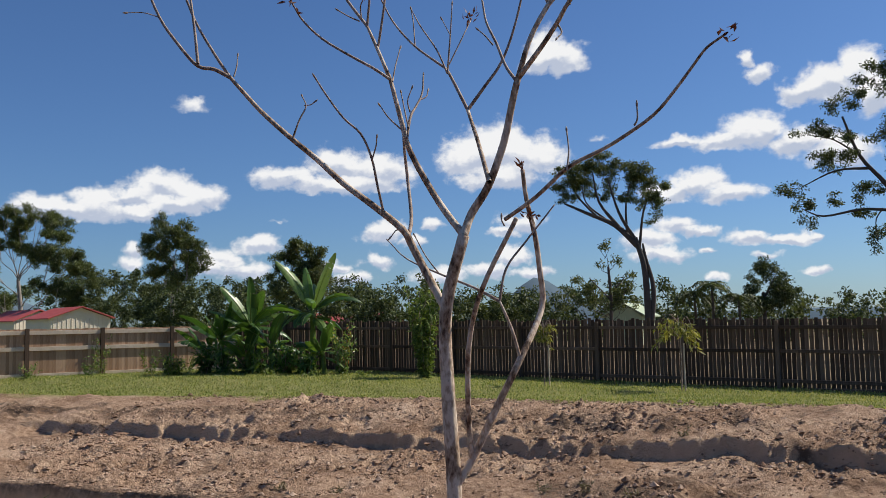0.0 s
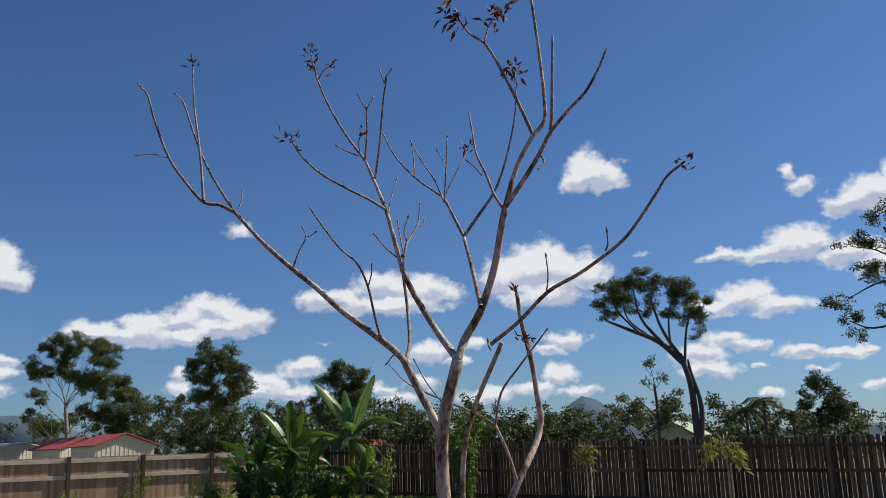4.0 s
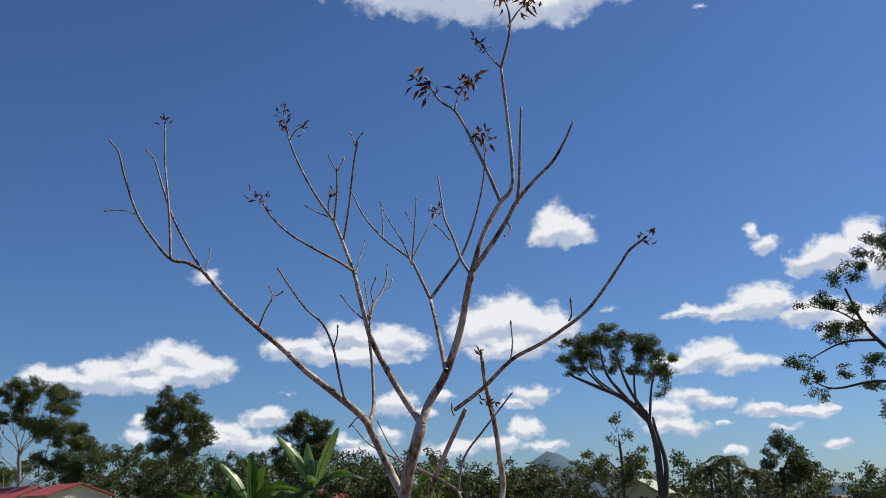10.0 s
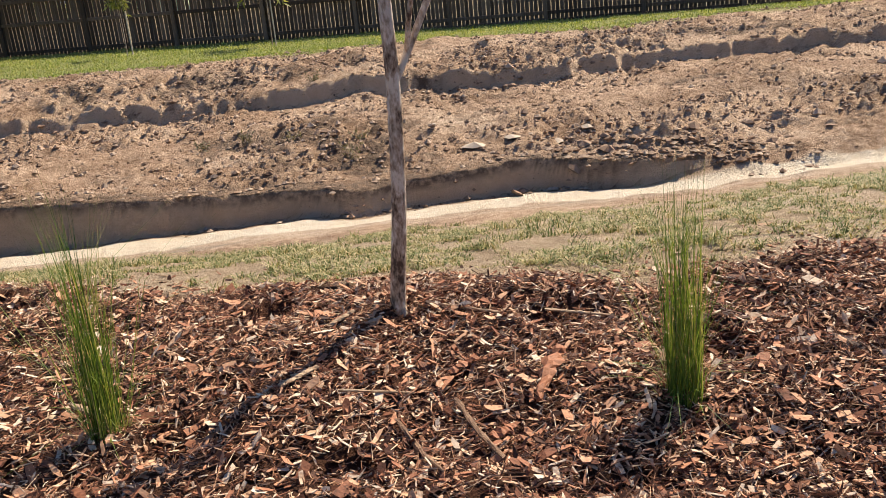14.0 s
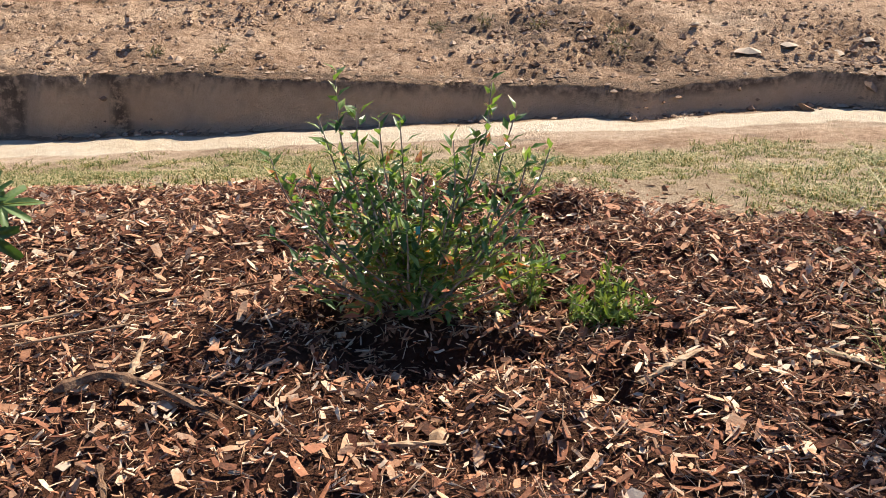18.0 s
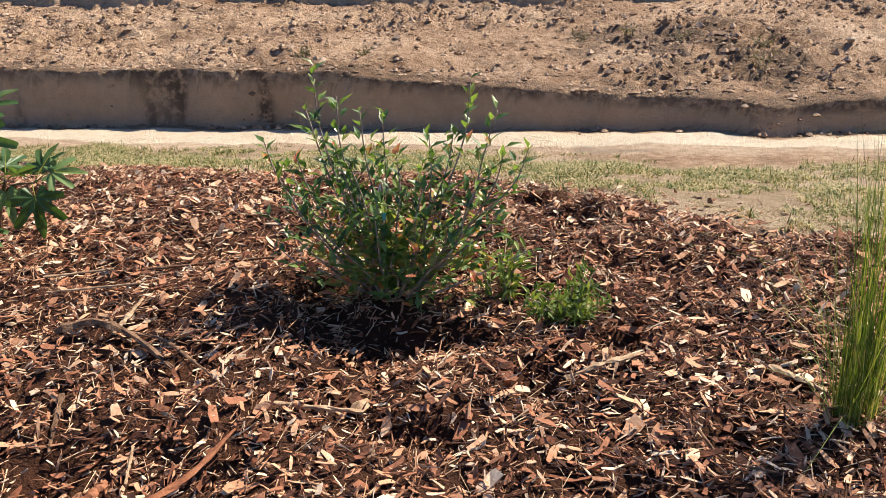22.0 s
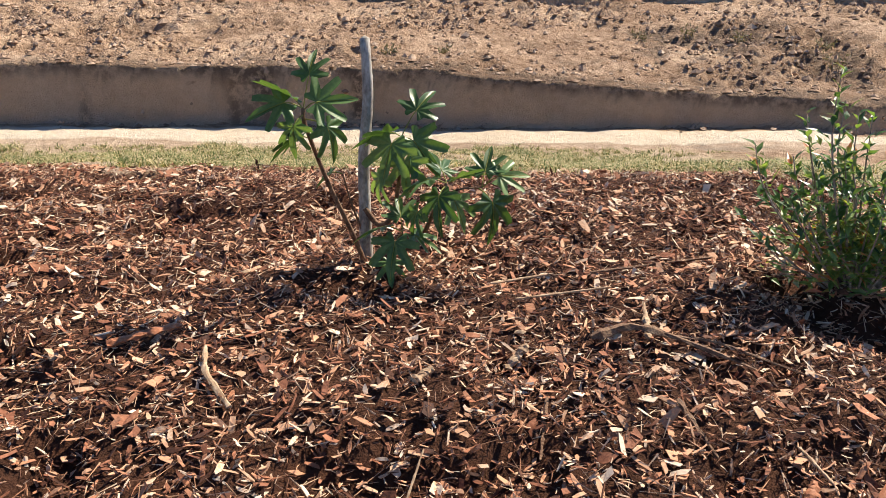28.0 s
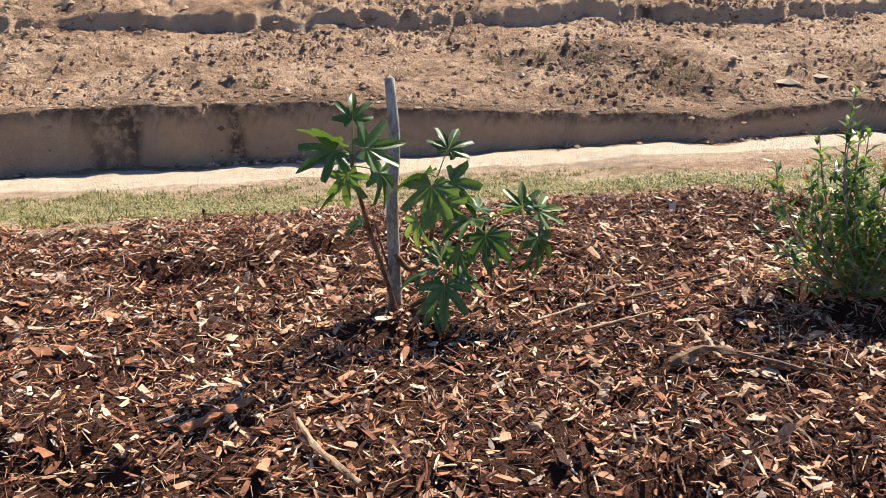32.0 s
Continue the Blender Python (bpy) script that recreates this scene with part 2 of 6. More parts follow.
GREEN_LEAF = surface("green_leaf", [(0.05, (0.05, 0.11, 0.033)), (0.4, (0.105, 0.20, 0.058)), (0.74, (0.20, 0.305, 0.09)), (0.92, (0.36, 0.38, 0.11)), (0.955, (0.58, 0.24, 0.08)), (1.0, (0.58, 0.18, 0.10))], 4, 30, 0.34, 0.0, per="island", spread=0.48, through_light=0.44, spec=0.5)
FIG_LEAF = surface("fig_leaf", [(0.2, (0.045, 0.10, 0.030)), (0.5, (0.095, 0.175, 0.056)), (0.8, (0.18, 0.275, 0.10))], 10, 80, 0.38, 0.3, 0.003, per="object", spread=0.3, through_light=0.36, spec=0.4)
BANANA_LEAF = surface("banana_leaf", [(0.2, (0.035, 0.085, 0.02)), (0.5, (0.08, 0.17, 0.035)), (0.85, (0.19, 0.28, 0.07))], 2, 20, 0.34, 0.2, 0.01, per="object", spread=0.3, through_light=0.36, spec=0.5)
BAMBOO_LEAF = surface("light_leaf", [(0.2, (0.06, 0.10, 0.025)), (0.5, (0.12, 0.19, 0.04)), (0.85, (0.24, 0.30, 0.08))], 3, 20, 0.55, 0.0, per="island", spread=0.4, through_light=0.35)
YELLOW_LEAF = surface("yellow_leaf", [(0.2, (0.10, 0.12, 0.02)), (0.5, (0.22, 0.24, 0.05)), (0.85, (0.36, 0.34, 0.12))], 3, 20, 0.55, 0.0, per="island", spread=0.4, through_light=0.35)
GUM_LEAF = surface("gum_leaf", [(0.1, (0.035, 0.055, 0.02)), (0.5, (0.085, 0.115, 0.036)), (0.85, (0.17, 0.195, 0.07))], 0.5, 6, 0.5, 0.0, per="island", spread=0.45, through_light=0.26)
DARK_LEAF = surface("dark_leaf", [(0.1, (0.026, 0.042, 0.017)), (0.5, (0.060, 0.088, 0.032)), (0.85, (0.135, 0.165, 0.058))], 0.25, 6, 0.55, 0.0, per="island", spread=0.45, through_light=0.2)
TRUNK = surface("dark_trunk", [(0.3, (0.05, 0.04, 0.035)), (0.6, (0.10, 0.085, 0.075)), (0.8, (0.19, 0.17, 0.15))], 2, 20, 0.9, 0.5, 0.03)
PALE_TRUNK = surface("pale_trunk", [(0.3, (0.14, 0.12, 0.10)), (0.6, (0.30, 0.27, 0.24)), (0.8, (0.48, 0.45, 0.40))], 2, 20, 0.85, 0.4, 0.03)
CHIP = surface("bark_chip", [(0.04, (0.05, 0.0205, 0.013)), (0.20, (0.168, 0.063, 0.035)), (0.41, (0.31, 0.126, 0.069)), (0.60, (0.44, 0.213, 0.120)), (0.83, (0.52, 0.315, 0.195)), (0.99, (0.68, 0.52, 0.38))], 12, 90, 0.7, 0.7, 0.004, per="island", spread=0.55, spec=0.15)
SPLINTER = surface("bark_splinter", [(0.05, (0.08, 0.034, 0.02)), (0.4, (0.25, 0.115, 0.064)), (0.7, (0.42, 0.235, 0.135)), (0.95, (0.62, 0.44, 0.295))], 25, 140, 0.75, 0.3, 0.002, per="island", spread=0.5, spec=0.15)
PALE_WOOD = surface("pale_wood", [(0.3, (0.22, 0.12, 0.065)), (0.5, (0.36, 0.235, 0.14)), (0.7, (0.52, 0.40, 0.28))], 20, 120, 0.7, 0.5, 0.003)
ORANGE_WOOD = surface("orange_bark", [(0.3, (0.16, 0.055, 0.025)), (0.5, (0.30, 0.11, 0.05)), (0.7, (0.42, 0.19, 0.10))], 20, 120, 0.7, 0.5, 0.003)
BROWN_WOOD = surface("brown_bark_piece", [(0.34, (0.06, 0.03, 0.018)), (0.5, (0.17, 0.09, 0.05)), (0.66, (0.30, 0.185, 0.11))], 24, 150, 0.75, 0.8, 0.006)
CLOD = surface("soil_clod", [(0.08, (0.14, 0.083, 0.054)), (0.4, (0.29, 0.19, 0.128)), (0.7, (0.39, 0.275, 0.195)), (0.95, (0.52, 0.395, 0.295))], 7, 70, 0.95, 0.6, 0.008, per="island", spread=0.36, spec=0.15)
GREY_WEED = surface("grey_weed", [(0.2, (0.07, 0.07, 0.045)), (0.5, (0.15, 0.14, 0.09)), (0.8, (0.27, 0.23, 0.15))], 6, 40, 0.8, 0.0, per="island", spread=0.4, through_light=0.2)
STONE = surface("pale_stone", [(0.3, (0.36, 0.28, 0.21)), (0.6, (0.52, 0.42, 0.33)), (0.8, (0.66, 0.57, 0.47))], 7, 60, 0.85, 0.4, 0.01, spec=0.2)
DRY_GRASS = surface("dry_grass", [(0.2, (0.07, 0.10, 0.025)), (0.40, (0.16, 0.185, 0.055)), (0.56, (0.31, 0.27, 0.12)), (0.8, (0.56, 0.45, 0.27))], 5, 30, 0.7, 0.0, per="island", spread=0.40, through_light=0.25)
LAWN = surface("lawn_blades", [(0.15, (0.10, 0.155, 0.035)), (0.45, (0.22, 0.28, 0.068)), (0.75, (0.37, 0.39, 0.125)), (0.95, (0.50, 0.46, 0.22))], 0.35, 8, 0.7, 0.0, per="island", spread=0.4, through_light=0.35)
SEDGE = surface("sedge_blades", [(0.15, (0.05, 0.095, 0.018)), (0.45, (0.11, 0.185, 0.035)), (0.75, (0.21, 0.27, 0.065)), (0.95, (0.42, 0.36, 0.17))], 3, 30, 0.45, 0.0, per="island", spread=0.45, through_light=0.35)
# back fence's backlit shade is put into this colour; side posts share it
PALING = surface("weathered_shaded_paling", [(0.2, (0.045, 0.028, 0.018)), (0.5, (0.10, 0.064, 0.042)), (0.8, (0.20, 0.135, 0.092))], 3, 40, 0.85, 0.4, 0.006, per="object", spread=0.22, grain=(1, 1, 0.15))
# brighter copy for the side fence, its sunlight put into the colour
SUNNY_PALING = surface("sunny_paling", [(0.2, (0.24, 0.14, 0.08)), (0.5, (0.40, 0.25, 0.155)), (0.8, (0.56, 0.38, 0.25))], 3, 40, 0.85, 0.4, 0.006, per="object", spread=0.22, grain=(1, 1, 0.15))
RAIL = surface("fence_rail", [(0.3, (0.46, 0.36, 0.26)), (0.6, (0.64, 0.53, 0.41)), (0.8, (0.74, 0.65, 0.53))], 3, 40, 0.8, 0.4, 0.006)
RED_ROOF = surface("red_roof", [(0.3, (0.34, 0.06, 0.06)), (0.7, (0.45, 0.10, 0.09))], 0.6, 6, 0.5, 0.2, 0.02)
GREEN_ROOF = surface("green_roof", [(0.3, (0.36, 0.43, 0.27)), (0.7, (0.45, 0.52, 0.35))], 0.6, 6, 0.5, 0.2, 0.02)
CREAM = surface("cream_cladding", [(0.3, (0.60, 0.53, 0.42)), (0.7, (0.72, 0.65, 0.54))], 0.6, 6, 0.6, 0.2, 0.02)
# the blue haze of distance is put into the hill colour
HILL = surface("far_hill", [(0.3, (0.09, 0.13, 0.165)), (0.7, (0.135, 0.18, 0.215))], 0.01, 0.06, 1.0, 0.0, spec=0.0)
TAG = surface("teal_tag", [(0.3, (0.03, 0.25, 0.22)), (0.7, (0.06, 0.38, 0.33))], 9, 60, 0.4, 0.0)


# ---- helpers for meshes ----
rng = np.random.default_rng(7)


def mesh_of(name, verts, faces, material, smooth=False):
    """A mesh from arrays: verts (n, 3); faces one array (m, 3 or 4), or a list of such arrays."""
    me = bpy.data.meshes.new(name)
    faces = faces if isinstance(faces, list) else [faces]
    loops = np.concatenate([np.asarray(f, np.int32).ravel() for f in faces])
    sizes = np.concatenate([np.full(len(f), np.shape(f)[1], np.int32) for f in faces])
    me.vertices.add(len(verts))
    me.vertices.foreach_set("co", np.asarray(verts, np.float32).ravel())
    me.loops.add(len(loops))
    me.loops.foreach_set("vertex_index", loops)
    me.polygons.add(len(sizes))
    me.polygons.foreach_set("loop_start", np.r_[0, np.cumsum(sizes)[:-1]].astype(np.int32))
    me.polygons.foreach_set("loop_total", sizes)
    me.polygons.foreach_set("use_smooth", np.full(len(sizes), bool(smooth)))
    me.update(calc_edges=True)
    me.validate()
    me.materials.append(material)
    return me


def part(name, me, parent, label="", m=None):
    """Links a mesh as one part under a thing or a part."""
    ob = new(name, me)
    ob.parent = parent
    if m is not None:
        ob.matrix_basis = m
    return tagged(ob, label)


def thing(name, label, category, at=(0, 0, 0), group="", kind=""):
    ob = new(name)
    ob.empty_display_size = 0.1
    ob.location = at
    return tagged(ob, label, category, group, kind)


def lattice(seed, n=256):
    return np.random.default_rng(seed).random((n, n))


def noise2(x, y, scale, seed):
    """Smooth value noise in -1..1 on arrays."""
    g = lattice(seed)
    u, v = np.asarray(x) / scale, np.asarray(y) / scale
    i, j = np.floor(u).astype(int), np.floor(v).astype(int)
    fu, fv = u - i, v - j
    fu, fv = fu * fu * (3 - 2 * fu), fv * fv * (3 - 2 * fv)
    at = lambda a, b: g[a % 256, b % 256]  # noqa: E731
    return 2 * ((at(i, j) * (1 - fu) + at(i + 1, j) * fu) * (1 - fv) + (at(i, j + 1) * (1 - fu) + at(i + 1, j + 1) * fu) * fv) - 1


def fbm(x, y, scale, seed, octaves=4, gain=0.5):
    return sum(noise2(x, y, scale / 2**k, seed + 11 * k) * gain**k for k in range(octaves))


def tube(points, radii, sides=8, cap=True):
    """Vertices and quads of a round limb along a smooth curve through the points."""
    p = np.asarray(points, float)
    r = np.asarray(radii, float) if np.ndim(radii) else None
    steps = 4 if len(p) > 2 else 1
    ts = np.linspace(0, len(p) - 1, (len(p) - 1) * steps + 1)
    q = np.r_[[2 * p[0] - p[1]], p, [2 * p[-1] - p[-2]]]
    out = []
    for t in ts:
        i = min(int(t), len(p) - 2)
        f = t - i
        a, b, c, d = q[i], q[i + 1], q[i + 2], q[i + 3]
        out.append(0.5 * (2 * b + (c - a) * f + (2 * a - 5 * b + 4 * c - d) * f * f + (3 * b - a - 3 * c + d) * f**3))
    out = np.array(out)
    rad = np.interp(ts, np.linspace(0, len(p) - 1, len(r)), r)
    d = np.gradient(out, axis=0)
    d /= np.linalg.norm(d, axis=1)[:, None] + 1e-9
    ref = np.array([0.31, 0.83, 0.2])
    u = np.cross(d, ref)
    u /= np.linalg.norm(u, axis=1)[:, None] + 1e-9
    v = np.cross(d, u)
    a = np.linspace(0, 2 * np.pi, sides, endpoint=False)
    ring = out[:, None] + rad[:, None, None] * (np.cos(a)[None, :, None] * u[:, None] + np.sin(a)[None, :, None] * v[:, None])
    n, k = len(out), np.arange(sides)
    base = np.arange(n - 1)[:, None] * sides
    quads = np.stack([base + k, base + (k + 1) % sides, base + sides + (k + 1) % sides, base + sides + k], -1).reshape(-1, 4)
    verts = ring.reshape(-1, 3)
    verts = np.r_[verts, [out[-1] + d[-1] * rad[-1] * 0.6]]
    tip = np.stack([(n - 1) * sides + k, (n - 1) * sides + (k + 1) % sides, np.full(sides, len(verts) - 1)], -1)
    return verts, quads, tip


def tube_mesh(name, points, radii, material, sides=8):
    v, q, t = tube(points, radii, sides)
    return mesh_of(name, v, [q, t], material, True)


def unit(v):
    return v / (np.linalg.norm(v, axis=-1, keepdims=True) + 1e-9)


def leaf_cards(base, way, up, length, width, fold=0.25):
    """Pointed folded leaves: six vertices and four triangles each, from arrays of places, ways and widths."""
    n = len(base)
    way, up = unit(way), unit(up)
    side = unit(np.cross(way, up))
    nrm = np.cross(side, way)
    L, W = np.broadcast_to(length, n)[:, None], np.broadcast_to(width, n)[:, None]
    droop = -nrm * L * 0.12
    v = np.stack([base, base + way * L * 0.4 + side * W / 2 + nrm * W * fold, base + way * L * 0.5, base + way * L * 0.4 - side * W / 2 + nrm * W * fold,
                  base + way * L + droop], 1).reshape(-1, 3)
    k = np.arange(n)[:, None] * 5
    t = np.concatenate([k + [0, 1, 2], k + [0, 2, 3], k + [2, 1, 4], k + [2, 4, 3]], 0)
    return v, t


def blades(x, y, z, height, width, lean, curl=0.4):
    """Grass blades: a bent strip of two quads' worth of triangles each."""
    n = len(x)
    a = rng.random(n) * 2 * np.pi
    root = np.stack([x, y, z], -1)
    out = np.stack([np.cos(a), np.sin(a), 0 * a], -1)
    across = np.stack([-np.sin(a), np.cos(a), 0 * a], -1) * (np.broadcast_to(width, n) / 2)[:, None]
    h, l = np.broadcast_to(height, n)[:, None], np.broadcast_to(lean, n)[:, None]
    mid = root + out * h * l * 0.35 + [0, 0, 1] * h * 0.62
    tip = root + out * h * l + [0, 0, 1] * h * (1 - 0.25 * l)
    v = np.stack([root - across, root + across, mid + across * 0.8, mid - across * 0.8, tip], 1).reshape(-1, 3)
    k = np.arange(n)[:, None] * 5
    return v, [k + [0, 1, 2, 3]], [k + [3, 2, 4]]


# ---- the ground ----
PROFILE_Y = [-60, -6, -3.2, -2.4, -1.2, 0.0, 0.7, 1.6, 4.0, 5.2, 6.05, 6.16, 6.55, 8.5, 10.36, 10.46, 11.2, 13.2, 14.2, 15.6, 20, 60]
PROFILE_Z = [-0.1, -0.1, -0.12, -0.08, -0.07, -0.05, -0.10, -0.24, -0.78, -1.0, -1.07, -0.72, -0.66, -0.46, -0.42, -0.16, -0.02, 0.13, 0.13, 0.04, 0.0, 0.0]
CUT_X = [-9.0, -6.0, -4.5, -3.0, -1.3, 0.3, 1.6, 3.0]
CUT_TOP = [-0.42, -0.47, -0.50, -0.62, -0.74, -0.80, -0.72, -0.76]


def fade(v, lo, hi):
    t = np.clip((v - lo) / (hi - lo), 0, 1)
    return t * t * (3 - 2 * t)


def grass_edge(x):
    """Where the grass strip ends towards the sandy path."""
    x = np.asarray(x, float)
    return 3.85 + 0.95 * fade(-x, 0.8, 3.0) + 0.3 * fade(x, 2, 4) + 0.18 * noise2(x, 0 * x, 0.9, 9)


def bed_edge(x):
    """Where the mulch ends towards the grass strip."""
    x = np.asarray(x, float)
    return np.interp(x, [-8, -6.5, -5, -3.5, -2.4, -1.5, -0.8, 0, 0.5, 0.9, 1.7, 4], [2.1, 2.0, 1.95, 1.75, 1.5, 1.15, 0.85, 0.58, 0.36, 0.16, 0.15, 0.15]) + 0.12 * noise2(x, 0 * x, 0.7, 5) + 0.05 * noise2(x, 0 * x, 0.21, 6)


def cut_shift(x, y):
    """How far the cut stands nearer than its mean line."""
    shift = 0.10 * noise2(x, 0 * x, 1.7, 1) + 0.035 * noise2(x, 0 * x, 0.5, 2) + fade(y, 5.95, 6.25) * (0.05 * noise2(x, y, 0.19, 7) + 0.03 * noise2(x, y, 0.09, 8))
    near = np.exp(-((y - 6.2) / 1.0) ** 2)
    notch = 0.22 * np.exp(-((x + 0.25) / 0.35) ** 2) + 0.25 / (1 + np.exp(-(x + 0.2) * 8)) * 0.4
    return near * (shift + notch + 0.62 * fade(x, 1.7, 3.2))


def height(x, y):
    """The lie of the land, with its roughness."""
    x, y = np.asarray(x, float), np.asarray(y, float)
    far_shift = -0.05 * np.clip(-2 - x, 0, 12) + 0.13 * noise2(x, 0 * x, 1.5, 3) + 0.09 * noise2(x, y, 0.45, 4) + 0.08 * noise2(x, y, 0.16, 14)
    second = np.exp(-((y - 10.5) / 1.6) ** 2)
    yy = y + cut_shift(x, y) + second * far_shift
    z = np.interp(yy, PROFILE_Y, PROFILE_Z) + (np.interp(x, CUT_X, CUT_TOP) + 0.72) * np.interp(yy, [6.05, 6.16, 6.6, 8.4], [0, 1, 0.9, 0])
    z = z + 0.13 * fade(-x, 0.4, 2.4) * np.interp(y, [0.3, 1.5, 2.2, 3.8], [0, 1, 1, 0])
    z = z - 0.14 * fade(x, 0, 4) * np.interp(y, [11, 13, 14.5, 16], [0, 1, 1, 0])
    soft = np.interp(y + 0.05 * fbm(x, y, 0.5, 19, 3), [-60, 4, 4.9, 5.35, 5.75, 8.5, 60], [0, -0.78, -0.96, -1.0, -0.78, -0.46, -0.46])
    end = 1 / (1 + np.exp(-(x - 3.3) * 3.5))                       # the cut runs out into a rubble slope
    z = np.where((y > 4) & (y < 8.5), z * (1 - end) + soft * end, z)
    flat2 = np.interp(y, [-60, 9.5, 12.6, 60], [-0.44, -0.44, 0.06, 0.1])
    end2 = np.maximum(1 / (1 + np.exp(np.minimum((x + 15.4) * 2.5, 60))), 0.9 * fade(noise2(x, 0 * x, 1.6, 16) + 0.3 * noise2(x, y, 0.4, 18), 0.3, 0.9))                      # the upper cut runs out as well
    z = np.where((y > 9.5) & (y < 12.6), z * (1 - end2) + flat2 * end2, z)
    bank = np.clip((y + 0.50 * fade(x, 2.2, 3.4) - 6.2) / 0.5, 0, 1) * np.clip((14.4 - y) / 1.0, 0, 1)
    path = np.clip((y - 3.2) / 0.8, 0, 1) * np.clip((6.1 - y) / 0.2, 0, 1)
    broken = 0.35 + 0.65 * fade(fbm(x, y, 1.2, 43, 3), -0.6, 0.6)               # trampled smooth in places, cloddy in others
    broken = broken + 0.8 * np.exp(-(((x - 3.5) / 0.9) ** 2 + ((y - 6.2) / 0.7) ** 2))
    rough = 0.06 * fbm(x, y, 0.9, 21, 3, 0.6) + 0.045 * broken * fbm(x, y, 0.23, 25, 2, 0.8) + 0.055 * broken * np.abs(fbm(x, y, 0.30, 31, 3, 0.8)) + 0.07 * noise2(x, y, 2.6, 41)
    lump = fade(fbm(x, y, 1.5, 143, 3), -0.1, 0.7) + 0.7 * np.exp(-((y - 11.6) / 0.7) ** 2)
    rough = rough + 0.045 * lump * np.abs(fbm(x, y, 0.17, 145, 2, 0.7)) + 0.03 * lump * fbm(x, y, 0.10, 149, 2, 0.7)          # freshly broken ground
    z = z + bank * rough + path * 0.018 * fbm(x, y, 0.5, 51, 4, 0.6) + (1 - bank) * 0.02 * fbm(x, y, 0.7, 61, 3)
    z = z - 0.022 * np.clip(x, -14, 14) * fade(y, 14.2, 18)
    z = z + 0.075 * np.exp(-((x / 0.75) ** 2 + (y / 0.6) ** 2))                  # the mulch is heaped round the young tree
    bed = (y < bed_edge(x)) & (y > -3)
    return z + np.where(bed, 0.035 * fbm(x, y, 0.8, 71, 3) + 0.03 * np.abs(fbm(x, y, 0.30, 75, 2)) - 0.075 * fade(noise2(x, y, 0.30, 77), 0.30, 0.75), 0)


def axis(spans):
    return np.concatenate([np.arange(a, b, s) for a, b, s in spans])


gx = np.r_[-2500, -900, -300, axis([(-120, -40, 8), (-40, -20, 1.0), (-20, -11, 0.16), (-11, 7, 0.048), (7, 14, 0.16), (14, 40, 1.0), (40, 130, 10)]), 300, 900, 2500]
gy = np.r_[-1500, -300, axis([(-80, -8, 8), (-8, -3, 0.5), (-3, 3.6, 0.07), (3.6, 5.9, 0.05), (5.9, 6.7, 0.022), (6.7, 10.1, 0.045), (10.1, 12.4, 0.03), (12.4, 14.6, 0.06), (14.6, 26, 0.3), (26, 120, 6)]), 300, 900, 3000]
X, Y = np.meshgrid(gx, gy)
Z = height(X, Y)
nx, ny = len(gx), len(gy)
k = np.arange(nx * ny).reshape(ny, nx)
quads = np.stack([k[:-1, :-1], k[:-1, 1:], k[1:, 1:], k[1:, :-1]], -1).reshape(-1, 4)
ground_mesh = mesh_of("ground", np.stack([X, Y, Z], -1).reshape(-1, 3), quads, CLOD, True)
ground_mesh.materials.clear()
wob = 0.35 * fbm(X, Y, 1.1, 81, 4)
lawn = fade(Y + wob * 1.6, 13.5, 14.5) + fade(-Y, 3, 6) + fade(np.abs(X), 60, 90)
YS = Y + cut_shift(X, Y)
# shade at the cut's foot coloured in: sand stops short, leaving darker soil
sand = (0.25 * fade(YS + wob * 0.7, 4.5, 4.9) + 0.75 * fade(YS + wob * 0.42, 5.24, 5.30)) * (1 - fade(YS, 5.84, 5.92)) * fade(9.0 - X, -1.5, 0.6)
strip = fade(Y, bed_edge(X) - 0.05, bed_edge(X) + 0.1) * (1 - fade(Y + wob * 0.5, grass_edge(X) - 0.4, grass_edge(X) + 0.2))
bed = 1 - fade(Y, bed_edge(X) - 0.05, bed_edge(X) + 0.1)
litter = fade(Y + 0.221 * (X + 18.5), 24.3, 24.7) * fade(40 - np.abs(X), 0, 10)
zone = np.stack([np.clip(lawn, 0, 1), np.clip(sand, 0, 1), np.clip(strip, 0, 1), np.clip(bed, 0, 1)], -1).reshape(-1, 4)
zones = ground_mesh.color_attributes.new("zone", "FLOAT_COLOR", "POINT")
zones.data.foreach_set("color", zone.astype(np.float32).ravel())
crest = np.interp(YS, [6.03, 6.06, 6.3, 6.5], [0, 1, 1, 0]) * fade(Z - np.interp(X, CUT_X, CUT_TOP), -0.14 + 0.04 * noise2(X, 0 * X, 0.6, 15), -0.06) * (1 - fade(YS, 6.30, 6.5)) * (1 - fade(X, 2.6, 3.4))
weedy = fade(0.95 * fbm(X, Y, 0.5, 17, 3) + 1.25 * np.exp(-(((X + 1.2) / 1.5) ** 2 + ((Y - 8.0) / 0.55) ** 2)) + 0.9 * np.exp(-(((X - 0.1) / 0.5) ** 2 + ((Y - 7.1) / 0.8) ** 2)) + 0.85 * np.exp(-((Y - 11.5 - 0.04 * np.clip(-X, 0, 12)) / 0.55) ** 2), 0.55, 1.15)
layer = ground_mesh.color_attributes.new("layer", "FLOAT_COLOR", "POINT")
layer.data.foreach_set("color", np.stack([crest, weedy, litter, 1 + 0 * X], -1).reshape(-1, 4).astype(np.float32).ravel())


